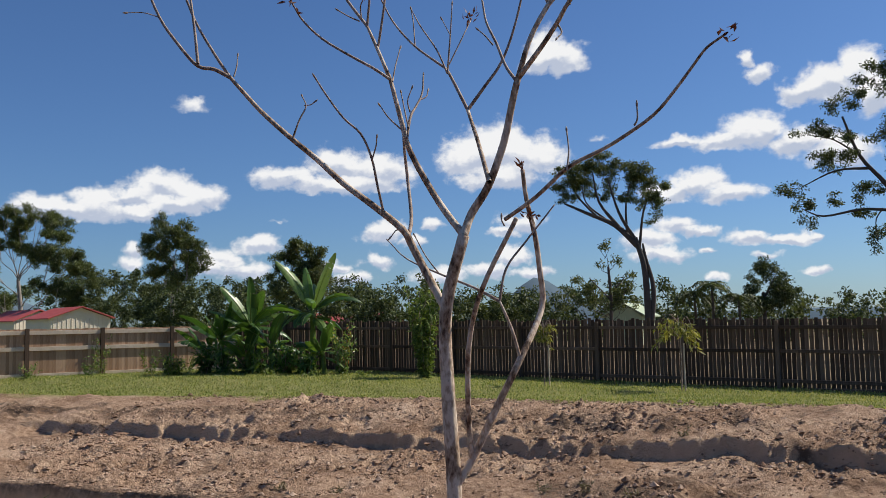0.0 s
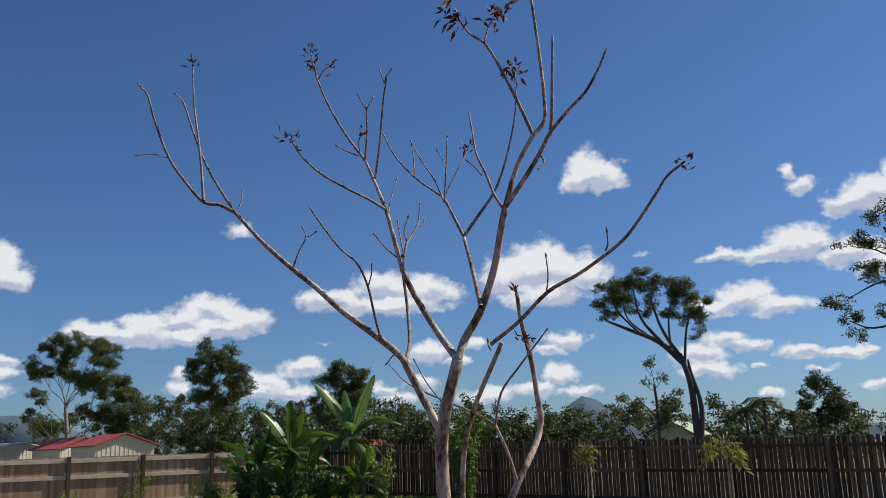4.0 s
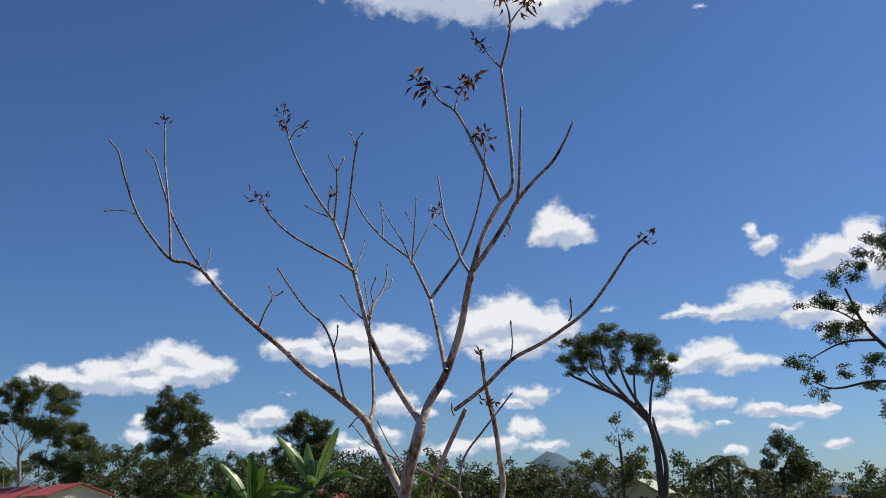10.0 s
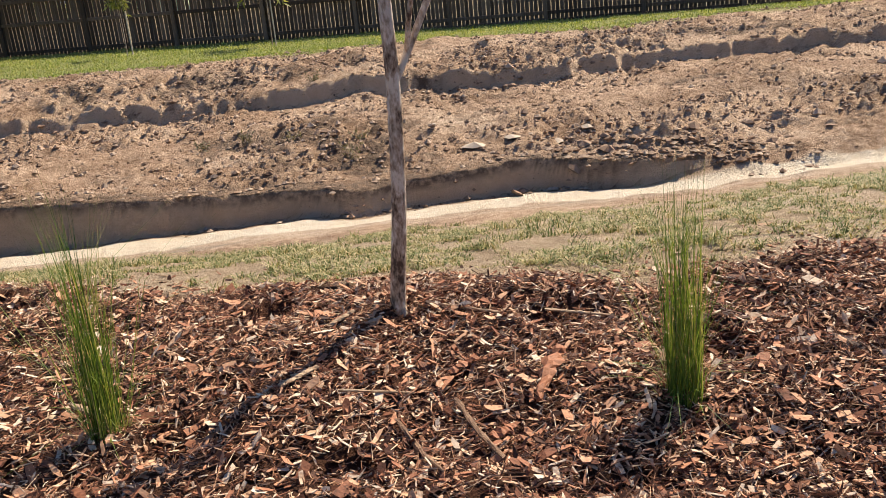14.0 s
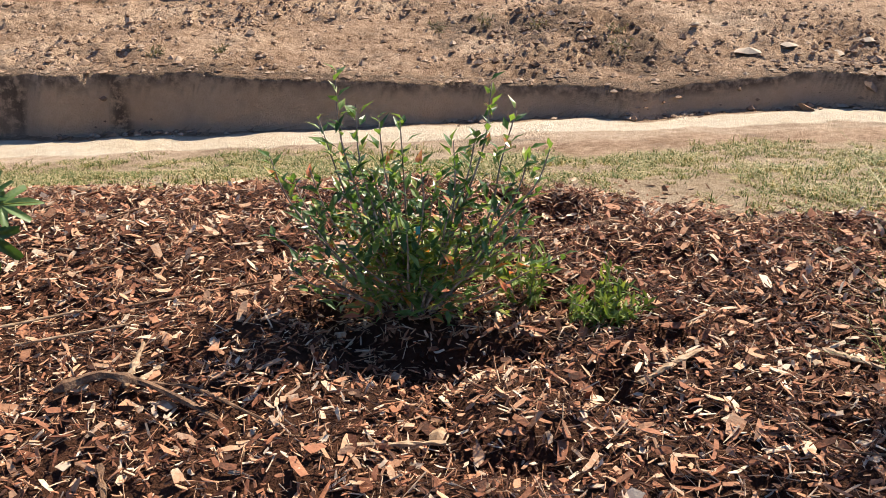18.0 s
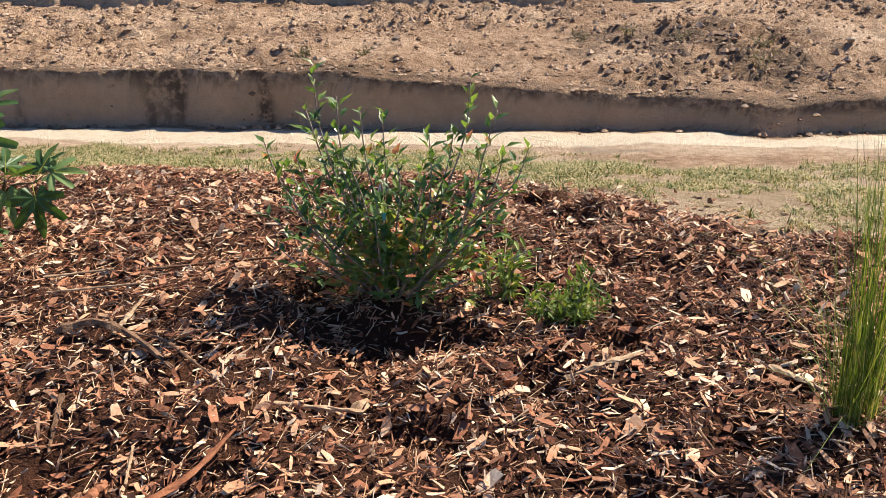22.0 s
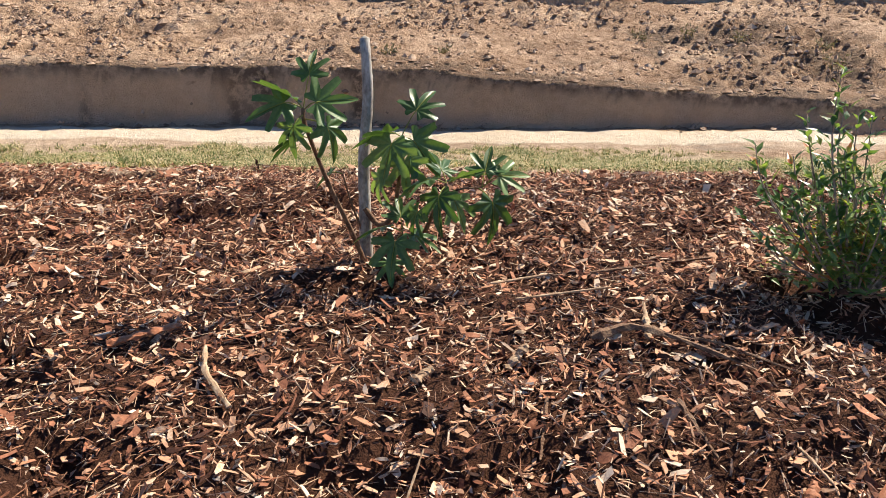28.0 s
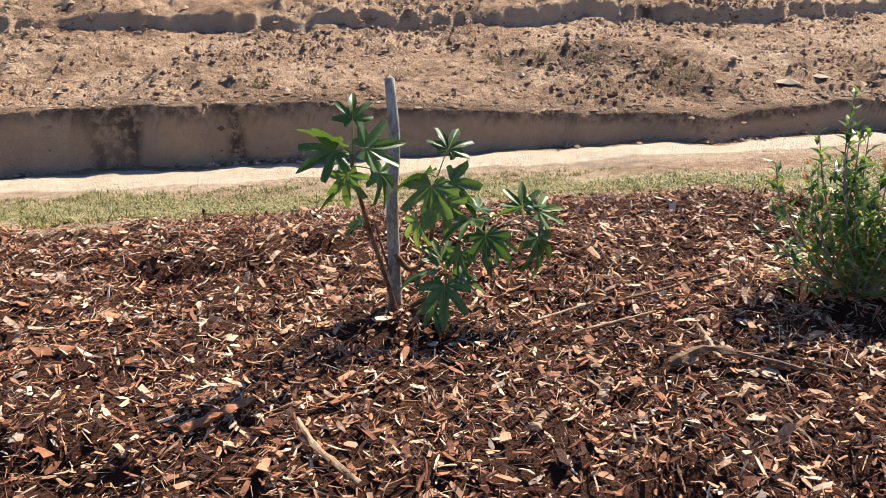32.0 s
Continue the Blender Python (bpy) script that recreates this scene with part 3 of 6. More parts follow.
def ground_material():
    m = bpy.data.materials.new("yard_ground")
    m.use_nodes = True
    g = Net(m.node_tree)
    at = g.n("ShaderNodeNewGeometry").outputs["Position"]
    att = g.n("ShaderNodeAttribute")
    att.attribute_name = "zone"
    sep = g.n("ShaderNodeSeparateColor")
    g.link(att.outputs["Color"], sep.inputs[0])
    big, mid, fine = g.noise(at, 0.7, 5), g.noise(at, 9.0, 7, 0.7), g.noise(at, 60, 5, 0.7)
    mixed = g.math("ADD", g.math("MULTIPLY", big, 0.35), g.math("ADD", g.math("MULTIPLY", mid, 0.4), g.math("MULTIPLY", fine, 0.25)))
    soil = g.ramp(mixed, [(0.34, (0.13, 0.073, 0.043)), (0.44, (0.31, 0.19, 0.118)), (0.53, (0.54, 0.365, 0.245)), (0.64, (0.72, 0.545, 0.40))])
    grassy = g.ramp(mixed, [(0.3, (0.13, 0.15, 0.045)), (0.5, (0.26, 0.265, 0.085)), (0.7, (0.40, 0.355, 0.165))])
    sandy = g.ramp(mixed, [(0.32, (0.60, 0.45, 0.31)), (0.45, (0.80, 0.655, 0.49)), (0.58, (0.86, 0.755, 0.61))])
    dry = g.ramp(mixed, [(0.32, (0.20, 0.135, 0.08)), (0.46, (0.42, 0.30, 0.19)), (0.62, (0.62, 0.475, 0.34))])
    # near black: the shade between the mulch chips is put into this colour
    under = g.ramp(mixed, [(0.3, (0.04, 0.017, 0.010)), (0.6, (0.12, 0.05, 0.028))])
    clay = g.ramp(mixed, [(0.3, (0.55, 0.36, 0.225)), (0.6, (0.75, 0.545, 0.38))])
    steep = g.n("ShaderNodeSeparateXYZ")
    g.link(g.n("ShaderNodeNewGeometry").outputs["True Normal"], steep.inputs[0])
    c = g.mix(g.smooth(steep.outputs[2], 0.75, 0.4), soil, clay)
    lay = g.n("ShaderNodeAttribute")
    lay.attribute_name = "layer"
    kinds = g.n("ShaderNodeSeparateColor")
    g.link(lay.outputs["Color"], kinds.inputs[0])
    top_soil = g.ramp(mixed, [(0.3, (0.07, 0.045, 0.032)), (0.5, (0.17, 0.115, 0.08)), (0.7, (0.34, 0.24, 0.17))])
    c = g.mix(g.math("MULTIPLY", kinds.outputs[0], g.smooth(mid, 0.35, 0.6)), c, top_soil)
    c = g.mix(g.math("MULTIPLY", kinds.outputs[1], g.smooth(mid, 0.38, 0.55)), c, top_soil)
    damp = g.smooth(g.noise(at, 0.55, 6, 0.6), 0.52, 0.68)
    c = g.mix(g.math("MULTIPLY", damp, 0.35), c, g.mix(1.0, c, (0.42, 0.40, 0.40, 1.0), "MULTIPLY"))
    c = g.mix(sep.outputs[1], c, sandy)
    c = g.mix(sep.outputs[2], c, dry)
    c = g.mix(sep.outputs[0], c, grassy)
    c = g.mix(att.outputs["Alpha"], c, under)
    c = g.mix(kinds.outputs[2], c, g.ramp(mixed, [(0.3, (0.14, 0.11, 0.06)), (0.6, (0.26, 0.20, 0.115))]))
    p = g.n("ShaderNodeBsdfPrincipled")
    g.link(c, p.inputs["Base Color"])
    p.inputs["Roughness"].default_value, p.inputs["Specular IOR Level"].default_value = 0.95, 0.15
    b = g.n("ShaderNodeBump")
    b.inputs["Strength"].default_value, b.inputs["Distance"].default_value = 1.0, 0.055
    g.link(g.math("ADD", g.math("ADD", mid, g.noise(at, 26, 6, 0.7)), fine), b.inputs["Height"])
    g.link(b.outputs[0], p.inputs["Normal"])
    g.link(p.outputs[0], g.n("ShaderNodeOutputMaterial").inputs[0])
    return m


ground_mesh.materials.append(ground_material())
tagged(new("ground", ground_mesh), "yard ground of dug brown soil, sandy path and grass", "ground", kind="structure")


# ---- the bare young tree in the mulch bed ----
young_tree = thing("young_tree", "bare young tree with pale bark and reddish buds in mulch", "tree")
bud_sets = []


def limb(r0, r1, *points, buds=0):
    p = np.array(points)
    v = tube_mesh("limb", p, np.linspace(r0, r1, 6) * (0.95 if r0 > 0.03 else 0.84 if r0 > 0.008 else 1.12), BARK if r0 > 0.008 else TWIG, 10 if r0 > 0.015 else 7)
    part("trunk" if r0 > 0.03 else "limb" if r0 > 0.008 else "twig", v, young_tree)
    if buds:
        bud_sets.append((p[-1], p[-1] - p[-2], buds))
    elif r1 < 0.0035:
        bud_sets.append((p[-1], p[-1] - p[-2], 0))


limb(0.041, 0.024, (-0.02, 0.00, -0.05), (-0.015, 0.00, 0.10), (0.03, -0.03, 0.50), (0.06, -0.07, 1.02), (0.06, -0.11, 1.40), (0.07, -0.14, 1.74), (0.17, -0.18, 2.03))
limb(0.021, 0.015, (0.17, -0.18, 2.03), (0.19, -0.14, 2.12), (0.27, -0.16, 2.22), (0.35, -0.19, 2.38), (0.40, -0.22, 2.53), (0.43, -0.24, 2.61))
limb(0.013, 0.007, (0.43, -0.24, 2.61), (0.48, -0.22, 2.77), (0.55, -0.21, 2.89), (0.60, -0.20, 2.95), (0.60, -0.18, 3.07), (0.58, -0.16, 3.31), (0.56, -0.15, 3.52))
limb(0.006, 0.003, (0.56, -0.15, 3.52), (0.60, -0.14, 3.67), (0.60, -0.13, 3.79), (0.57, -0.12, 3.89), buds=3)
limb(0.004, 0.002, (0.56, -0.15, 3.52), (0.53, -0.18, 3.56), (0.50, -0.20, 3.61), buds=2)
limb(0.004, 0.002, (0.60, -0.15, 3.71), (0.63, -0.10, 3.80), (0.65, -0.05, 3.86), buds=3)
limb(0.007, 0.003, (0.55, -0.20, 2.90), (0.51, -0.24, 3.03), (0.45, -0.28, 3.19), (0.41, -0.32, 3.28), (0.36, -0.36, 3.32), (0.33, -0.40, 3.38), buds=3)
limb(0.004, 0.002, (0.42, -0.35, 3.27), (0.43, -0.32, 3.35), (0.45, -0.30, 3.40), buds=3)
limb(0.013, 0.004, (0.43, -0.24, 2.61), (0.54, -0.28, 2.71), (0.61, -0.31, 2.78), (0.67, -0.35, 2.84), (0.76, -0.39, 2.90), (0.84, -0.43, 2.94), (0.90, -0.46, 3.00), (0.95, -0.50, 3.06))
limb(0.007, 0.004, (0.66, -0.32, 2.84), (0.67, -0.31, 2.93), (0.68, -0.31, 3.08), (0.69, -0.30, 3.25))
limb(0.006, 0.003, (0.42, -0.24, 2.61), (0.37, -0.20, 2.68), (0.32, -0.16, 2.79), (0.27, -0.13, 2.89), (0.24, -0.09, 3.00), (0.21, -0.05, 3.11))
limb(0.003, 0.002, (0.32, -0.20, 2.77), (0.29, -0.20, 2.81), (0.26, -0.20, 2.84))
limb(0.004, 0.002, (0.61, -0.30, 2.78), (0.63, -0.32, 2.74), (0.62, -0.35, 2.71))
limb(0.018, 0.01, (0.17, -0.18, 2.03), (0.04, -0.12, 2.18), (-0.06, -0.16, 2.38), (-0.09, -0.19, 2.52), (-0.13, -0.20, 2.69))
limb(0.01, 0.007, (-0.13, -0.20, 2.69), (-0.20, -0.18, 2.84), (-0.26, -0.15, 2.95))
limb(0.006, 0.003, (-0.26, -0.15, 2.95), (-0.37, -0.12, 3.09), (-0.48, -0.09, 3.26), (-0.56, -0.06, 3.41), (-0.59, -0.05, 3.50), buds=2)
limb(0.003, 0.002, (-0.57, -0.06, 3.43), (-0.60, -0.05, 3.52), (-0.62, -0.04, 3.60), buds=1)
limb(0.003, 0.002, (-0.57, -0.06, 3.43), (-0.54, -0.05, 3.48), (-0.51, -0.04, 3.50), buds=1)
limb(0.005, 0.003, (-0.26, -0.15, 2.95), (-0.23, -0.18, 3.07), (-0.22, -0.20, 3.17))
limb(0.003, 0.002, (-0.22, -0.20, 3.16), (-0.24, -0.20, 3.20), (-0.26, -0.20, 3.24))
limb(0.003, 0.002, (-0.22, -0.20, 3.16), (-0.21, -0.19, 3.19), (-0.20, -0.18, 3.22))
limb(0.005, 0.003, (-0.20, -0.17, 2.84), (-0.15, -0.21, 2.99), (-0.10, -0.26, 3.16), (-0.06, -0.30, 3.23))
limb(0.003, 0.002, (-0.07, -0.30, 3.22), (-0.06, -0.30, 3.25), (-0.04, -0.30, 3.27))
limb(0.002, 0.002, (-0.07, -0.30, 3.22), (-0.08, -0.30, 3.25), (-0.09, -0.30, 3.28))
limb(0.006, 0.003, (-0.13, -0.20, 2.69), (-0.18, -0.25, 2.73), (-0.26, -0.30, 2.78), (-0.36, -0.35, 2.85), (-0.42, -0.40, 2.92), (-0.44, -0.45, 2.98), buds=2)
limb(0.006, 0.003, (-0.07, -0.18, 2.44), (-0.07, -0.14, 2.54), (-0.07, -0.09, 2.59), (-0.06, -0.04, 2.66), (-0.07, 0.00, 2.75))
limb(0.003, 0.002, (-0.07, -0.05, 2.63), (-0.05, -0.02, 2.65), (-0.05, 0.00, 2.68))
limb(0.003, 0.002, (-0.06, -0.18, 2.48), (-0.10, -0.14, 2.59), (-0.13, -0.10, 2.66))
limb(0.003, 0.002, (-0.09, -0.10, 2.57), (-0.10, -0.10, 2.62), (-0.08, -0.10, 2.67))
limb(0.003, 0.002, (-0.09, -0.19, 2.48), (-0.12, -0.24, 2.52), (-0.13, -0.30, 2.56))
limb(0.003, 0.002, (-0.12, -0.20, 2.68), (-0.13, -0.15, 2.76), (-0.13, -0.10, 2.85))
limb(0.003, 0.002, (-0.30, -0.14, 2.98), (-0.34, -0.17, 3.00), (-0.37, -0.20, 3.02))
limb(0.003, 0.002, (-0.29, -0.14, 2.98), (-0.28, -0.17, 3.03), (-0.25, -0.20, 3.05), buds=1)
limb(0.012, 0.009, (0.29, -0.20, 2.23), (0.19, -0.04, 2.42), (0.08, 0.13, 2.61))
limb(0.007, 0.003, (0.08, 0.13, 2.61), (0.16, 0.14, 2.71), (0.23, 0.16, 2.81), (0.29, 0.17, 2.96), (0.34, 0.18, 3.17), (0.34, 0.20, 3.36), buds=3)
limb(0.007, 0.003, (0.08, 0.13, 2.61), (0.01, 0.16, 2.74), (-0.04, 0.19, 2.82), (-0.10, 0.22, 2.87), (-0.22, 0.24, 2.97), (-0.34, 0.27, 3.11), (-0.43, 0.30, 3.27))
limb(0.004, 0.002, (-0.02, 0.15, 2.79), (-0.09, 0.20, 2.92), (-0.19, 0.25, 3.06), (-0.26, 0.30, 3.17))
limb(0.004, 0.002, (-0.02, 0.15, 2.79), (0.01, 0.12, 2.95), (0.03, 0.10, 3.08))
limb(0.003, 0.002, (-0.01, 0.15, 2.83), (0.03, 0.22, 2.97), (0.04, 0.30, 3.07), buds=2)
limb(0.003, 0.002, (-0.22, 0.25, 2.97), (-0.24, 0.28, 3.09), (-0.26, 0.30, 3.17))
limb(0.002, 0.0015, (0.02, 0.10, 2.94), (0.00, 0.10, 2.98), (-0.02, 0.10, 3.02))
limb(0.02, 0.009, (0.07, -0.14, 1.74), (-0.07, -0.13, 1.99), (-0.10, -0.17, 2.07), (-0.21, -0.21, 2.17), (-0.33, -0.25, 2.27), (-0.43, -0.28, 2.37), (-0.54, -0.32, 2.47), (-0.65, -0.36, 2.58), (-0.71, -0.40, 2.66), (-0.75, -0.44, 2.72))
limb(0.008, 0.003, (-0.75, -0.44, 2.72), (-0.80, -0.48, 2.75), (-0.85, -0.52, 2.76), (-0.91, -0.56, 2.84), (-0.98, -0.60, 2.96), (-1.04, -0.63, 3.13), (-1.05, -0.67, 3.24), (-1.07, -0.70, 3.28))
limb(0.006, 0.003, (-0.75, -0.44, 2.72), (-0.84, -0.43, 2.84), (-0.94, -0.42, 2.99), (-1.02, -0.42, 3.17), (-1.08, -0.41, 3.30), (-1.14, -0.40, 3.36))
limb(0.006, 0.003, (-0.81, -0.57, 2.75), (-0.84, -0.55, 2.88), (-0.87, -0.54, 3.03), (-0.92, -0.52, 3.23), (-0.95, -0.50, 3.42), buds=1)
limb(0.002, 0.0015, (-0.98, -0.60, 2.96), (-1.02, -0.65, 2.97), (-1.06, -0.70, 2.96))
limb(0.003, 0.002, (-0.73, -0.44, 2.72), (-0.73, -0.42, 2.77), (-0.74, -0.40, 2.82))
limb(0.004, 0.002, (-0.50, -0.36, 2.45), (-0.48, -0.34, 2.53), (-0.46, -0.32, 2.59), (-0.49, -0.30, 2.64))
limb(0.002, 0.002, (-0.48, -0.30, 2.60), (-0.45, -0.30, 2.60), (-0.43, -0.30, 2.61))
limb(0.008, 0.005, (-0.09, -0.14, 2.04), (-0.13, -0.02, 2.14), (-0.20, 0.10, 2.32), (-0.19, 0.05, 2.45), (-0.17, 0.00, 2.54))
limb(0.005, 0.003, (-0.17, -0.20, 2.14), (-0.17, -0.25, 2.24), (-0.17, -0.30, 2.35), (-0.19, -0.35, 2.44), (-0.24, -0.40, 2.50), (-0.29, -0.45, 2.59), (-0.31, -0.50, 2.65))
limb(0.003, 0.002, (-0.17, -0.30, 2.34), (-0.14, -0.32, 2.39), (-0.12, -0.35, 2.42))
limb(0.003, 0.002, (-0.10, -0.15, 2.05), (-0.12, -0.18, 2.07), (-0.14, -0.20, 2.04))
limb(0.02, 0.01, (0.06, -0.07, 1.02), (0.13, -0.05, 1.14), (0.24, -0.04, 1.35), (0.34, -0.03, 1.54), (0.38, 0.15, 1.74), (0.38, 0.14, 1.90), (0.37, 0.12, 2.04), (0.34, 0.11, 2.20), (0.33, 0.10, 2.32), buds=1)
limb(0.014, 0.01, (0.13, -0.05, 1.14), (0.16, -0.15, 1.35), (0.22, -0.28, 1.60), (0.32, -0.40, 1.80), (0.50, -0.52, 2.04))
limb(0.009, 0.004, (0.46, -0.52, 2.04), (0.59, -0.58, 2.10), (0.72, -0.64, 2.18), (0.84, -0.71, 2.21), (0.92, -0.77, 2.23), (1.03, -0.82, 2.28), (1.10, -0.85, 2.34), (1.16, -0.88, 2.40), (1.20, -0.92, 2.43), (1.25, -0.95, 2.45), buds=1)
limb(0.003, 0.002, (0.72, -0.65, 2.17), (0.72, -0.62, 2.24), (0.71, -0.60, 2.31))
limb(0.003, 0.002, (0.97, -0.80, 2.26), (0.98, -0.80, 2.28), (0.98, -0.80, 2.32))
limb(0.003, 0.002, (0.45, -0.50, 2.02), (0.44, -0.50, 2.04), (0.44, -0.50, 2.05))
limb(0.009, 0.006, (0.34, -0.03, 1.54), (0.31, -0.04, 1.66), (0.27, -0.06, 1.77))
limb(0.006, 0.002, (0.27, -0.06, 1.77), (0.14, 0.00, 1.83), (-0.05, 0.08, 1.90), (-0.25, 0.18, 1.98), (-0.36, 0.22, 2.07))
limb(0.005, 0.003, (0.27, -0.06, 1.77), (0.29, -0.03, 1.90), (0.36, 0.02, 2.01), (0.46, 0.08, 2.15))
limb(0.003, 0.002, (-0.05, 0.08, 1.90), (-0.12, 0.10, 1.98), (-0.17, 0.10, 2.07))
limb(0.003, 0.002, (0.38, 0.12, 1.99), (0.37, 0.11, 2.06), (0.36, 0.10, 2.11), buds=2)
leaflets = []
for size in (0.030, 0.042, 0.056):
    v, t = leaf_cards(np.zeros((1, 3)), np.array([[1.0, 0, 0]]), np.array([[0, 0, 1.0]]), size, size * 0.3)
    leaflets.append(mesh_of("leaflet", v, t, BUD, True))
for tip, way, many in bud_sets:
    way = way / np.linalg.norm(way)
    part("bud", tube_mesh("bud", [tip - way * 0.004, tip + way * 0.006, tip + way * 0.016], [0.003, 0.0042, 0.0015], TWIG if not many else BUD, 6), young_tree)
    for i in range(many * 9):
        start = tip + way * (rng.random() - 0.25) * 0.03 * many + rng.normal(0, 0.004 + 0.006 * many, 3)
        out = Vector(way * 0.4 + rng.normal(0, 0.6, 3) + [0, 0, 0.2 if many < 3 else -0.9])
        part("leaflet", leaflets[min(2, int(rng.integers(0, 2)) + many // 3)], young_tree, m=Matrix.Translation(start) @ out.to_track_quat("X", "Z").to_matrix().to_4x4() @ Matrix.Rotation(rng.random() * 6.28, 4, "X"))


# ---- fences ----
def bevel_box(name, size, material, edge=0.004):
    bm = bmesh.new()
    bmesh.ops.create_cube(bm, size=1.0, matrix=Matrix.Diagonal((*size, 1)))
    bmesh.ops.bevel(bm, geom=bm.edges[:], offset=edge, segments=1, affect="EDGES")
    me = bpy.data.meshes.new(name)
    bm.to_mesh(me)
    bm.free()
    me.materials.append(material)
    return me


def picket_mesh(name, wide, high, thick, material, chipped):
    """A sawn paling with a slightly uneven top."""
    h = [high - 0.012 * chipped, high, high - 0.02 * chipped * (1 - chipped)]
    xs = [-wide / 2, 0.0, wide / 2]
    v = [(x, y, z) for y in (-thick / 2, thick / 2) for x, top in zip(xs, h) for z in (0.0, top)]
    q = []
    for o in (0, 6):
        q += [(o, o + 2, o + 3, o + 1), (o + 2, o + 4, o + 5, o + 3)]
    q += [(1, 3, 9, 7), (3, 5, 11, 9), (0, 1, 7, 6), (4, 10, 11, 5), (0, 6, 8, 2), (2, 8, 10, 4)]
    return mesh_of(name, np.array(v, float), np.array(q), material)


class Line:
    """A straight run on the plan from a to b."""

    def __init__(self, a, b):
        self.a, self.b = np.array(a, float), np.array(b, float)
        self.length = float(np.linalg.norm(self.b - self.a))
        self.turn = math.atan2(self.b[1] - self.a[1], self.b[0] - self.a[0])

    def at(self, s, off=0.0):
        d = (self.b - self.a) / self.length
        return self.a + d * s + np.array([d[1], -d[0]]) * off        # off: to the near side


back_line = Line((-18.5, 24.2), (12.5, 17.35))
top_of = lambda x: 1.70 - 0.014 * x  # noqa: E731
back_fence = thing("back_fence", "long weathered timber paling fence, backlit, with narrow gaps", "fence")
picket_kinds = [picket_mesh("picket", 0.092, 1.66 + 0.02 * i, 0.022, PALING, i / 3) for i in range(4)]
step = 0.108
for i in range(int(back_line.length / step)):
    s = i * step + rng.normal(0, 0.003)
    x, y = back_line.at(s, -0.02)
    m = Matrix.Translation((x, y, top_of(x) - 1.69 + rng.normal(0, 0.008))) @ Matrix.Rotation(back_line.turn, 4, "Z") @ Matrix.Rotation(rng.normal(0, 0.006), 4, "Y")
    part("picket", picket_kinds[int(rng.integers(0, 4))], back_fence, m=m)
for s in np.arange(0.1, back_line.length, 2.4):
    x, y = back_line.at(s, 0.06)
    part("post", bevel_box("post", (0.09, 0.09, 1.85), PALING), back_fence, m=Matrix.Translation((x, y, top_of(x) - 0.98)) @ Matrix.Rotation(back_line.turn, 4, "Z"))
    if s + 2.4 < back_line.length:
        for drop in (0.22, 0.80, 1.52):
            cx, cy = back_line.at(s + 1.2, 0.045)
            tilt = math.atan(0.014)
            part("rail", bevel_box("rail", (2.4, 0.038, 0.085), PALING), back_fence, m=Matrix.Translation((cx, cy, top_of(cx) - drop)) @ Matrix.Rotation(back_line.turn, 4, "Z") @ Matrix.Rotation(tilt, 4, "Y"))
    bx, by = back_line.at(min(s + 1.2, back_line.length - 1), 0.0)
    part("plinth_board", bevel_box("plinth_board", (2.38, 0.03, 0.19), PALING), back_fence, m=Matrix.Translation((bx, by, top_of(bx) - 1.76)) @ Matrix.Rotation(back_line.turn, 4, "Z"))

side_line = Line((-29.0, 8.15), (-18.6, 24.0))
side_fence = thing("side_fence", "brown timber paling fence with pale rails and dark posts", "fence")
plank = picket_mesh("plank", 0.098, 1.62, 0.016, SUNNY_PALING, 0.3)
for i in range(int(side_line.length / 0.1)):
    x, y = side_line.at(i * 0.1, -0.05)
    part("plank", plank, side_fence, m=Matrix.Translation((x, y, 0.24 + rng.normal(0, 0.008))) @ Matrix.Rotation(side_line.turn, 4, "Z"))
for s in np.arange(0.3, side_line.length, 2.35):
    x, y = side_line.at(s, 0.05)
    part("post", bevel_box("post", (0.13, 0.11, 1.75), PALING), side_fence, m=Matrix.Translation((x, y, 1.0)) @ Matrix.Rotation(side_line.turn, 4, "Z"))
    for z in (1.74, 1.22, 0.34):
        x, y = side_line.at(s + 1.17, 0.0)
        part("rail", bevel_box("rail", (2.34, 0.045, 0.13 if z > 0.5 else 0.16), RAIL), side_fence, m=Matrix.Translation((x, y, z)) @ Matrix.Rotation(side_line.turn, 4, "Z"))


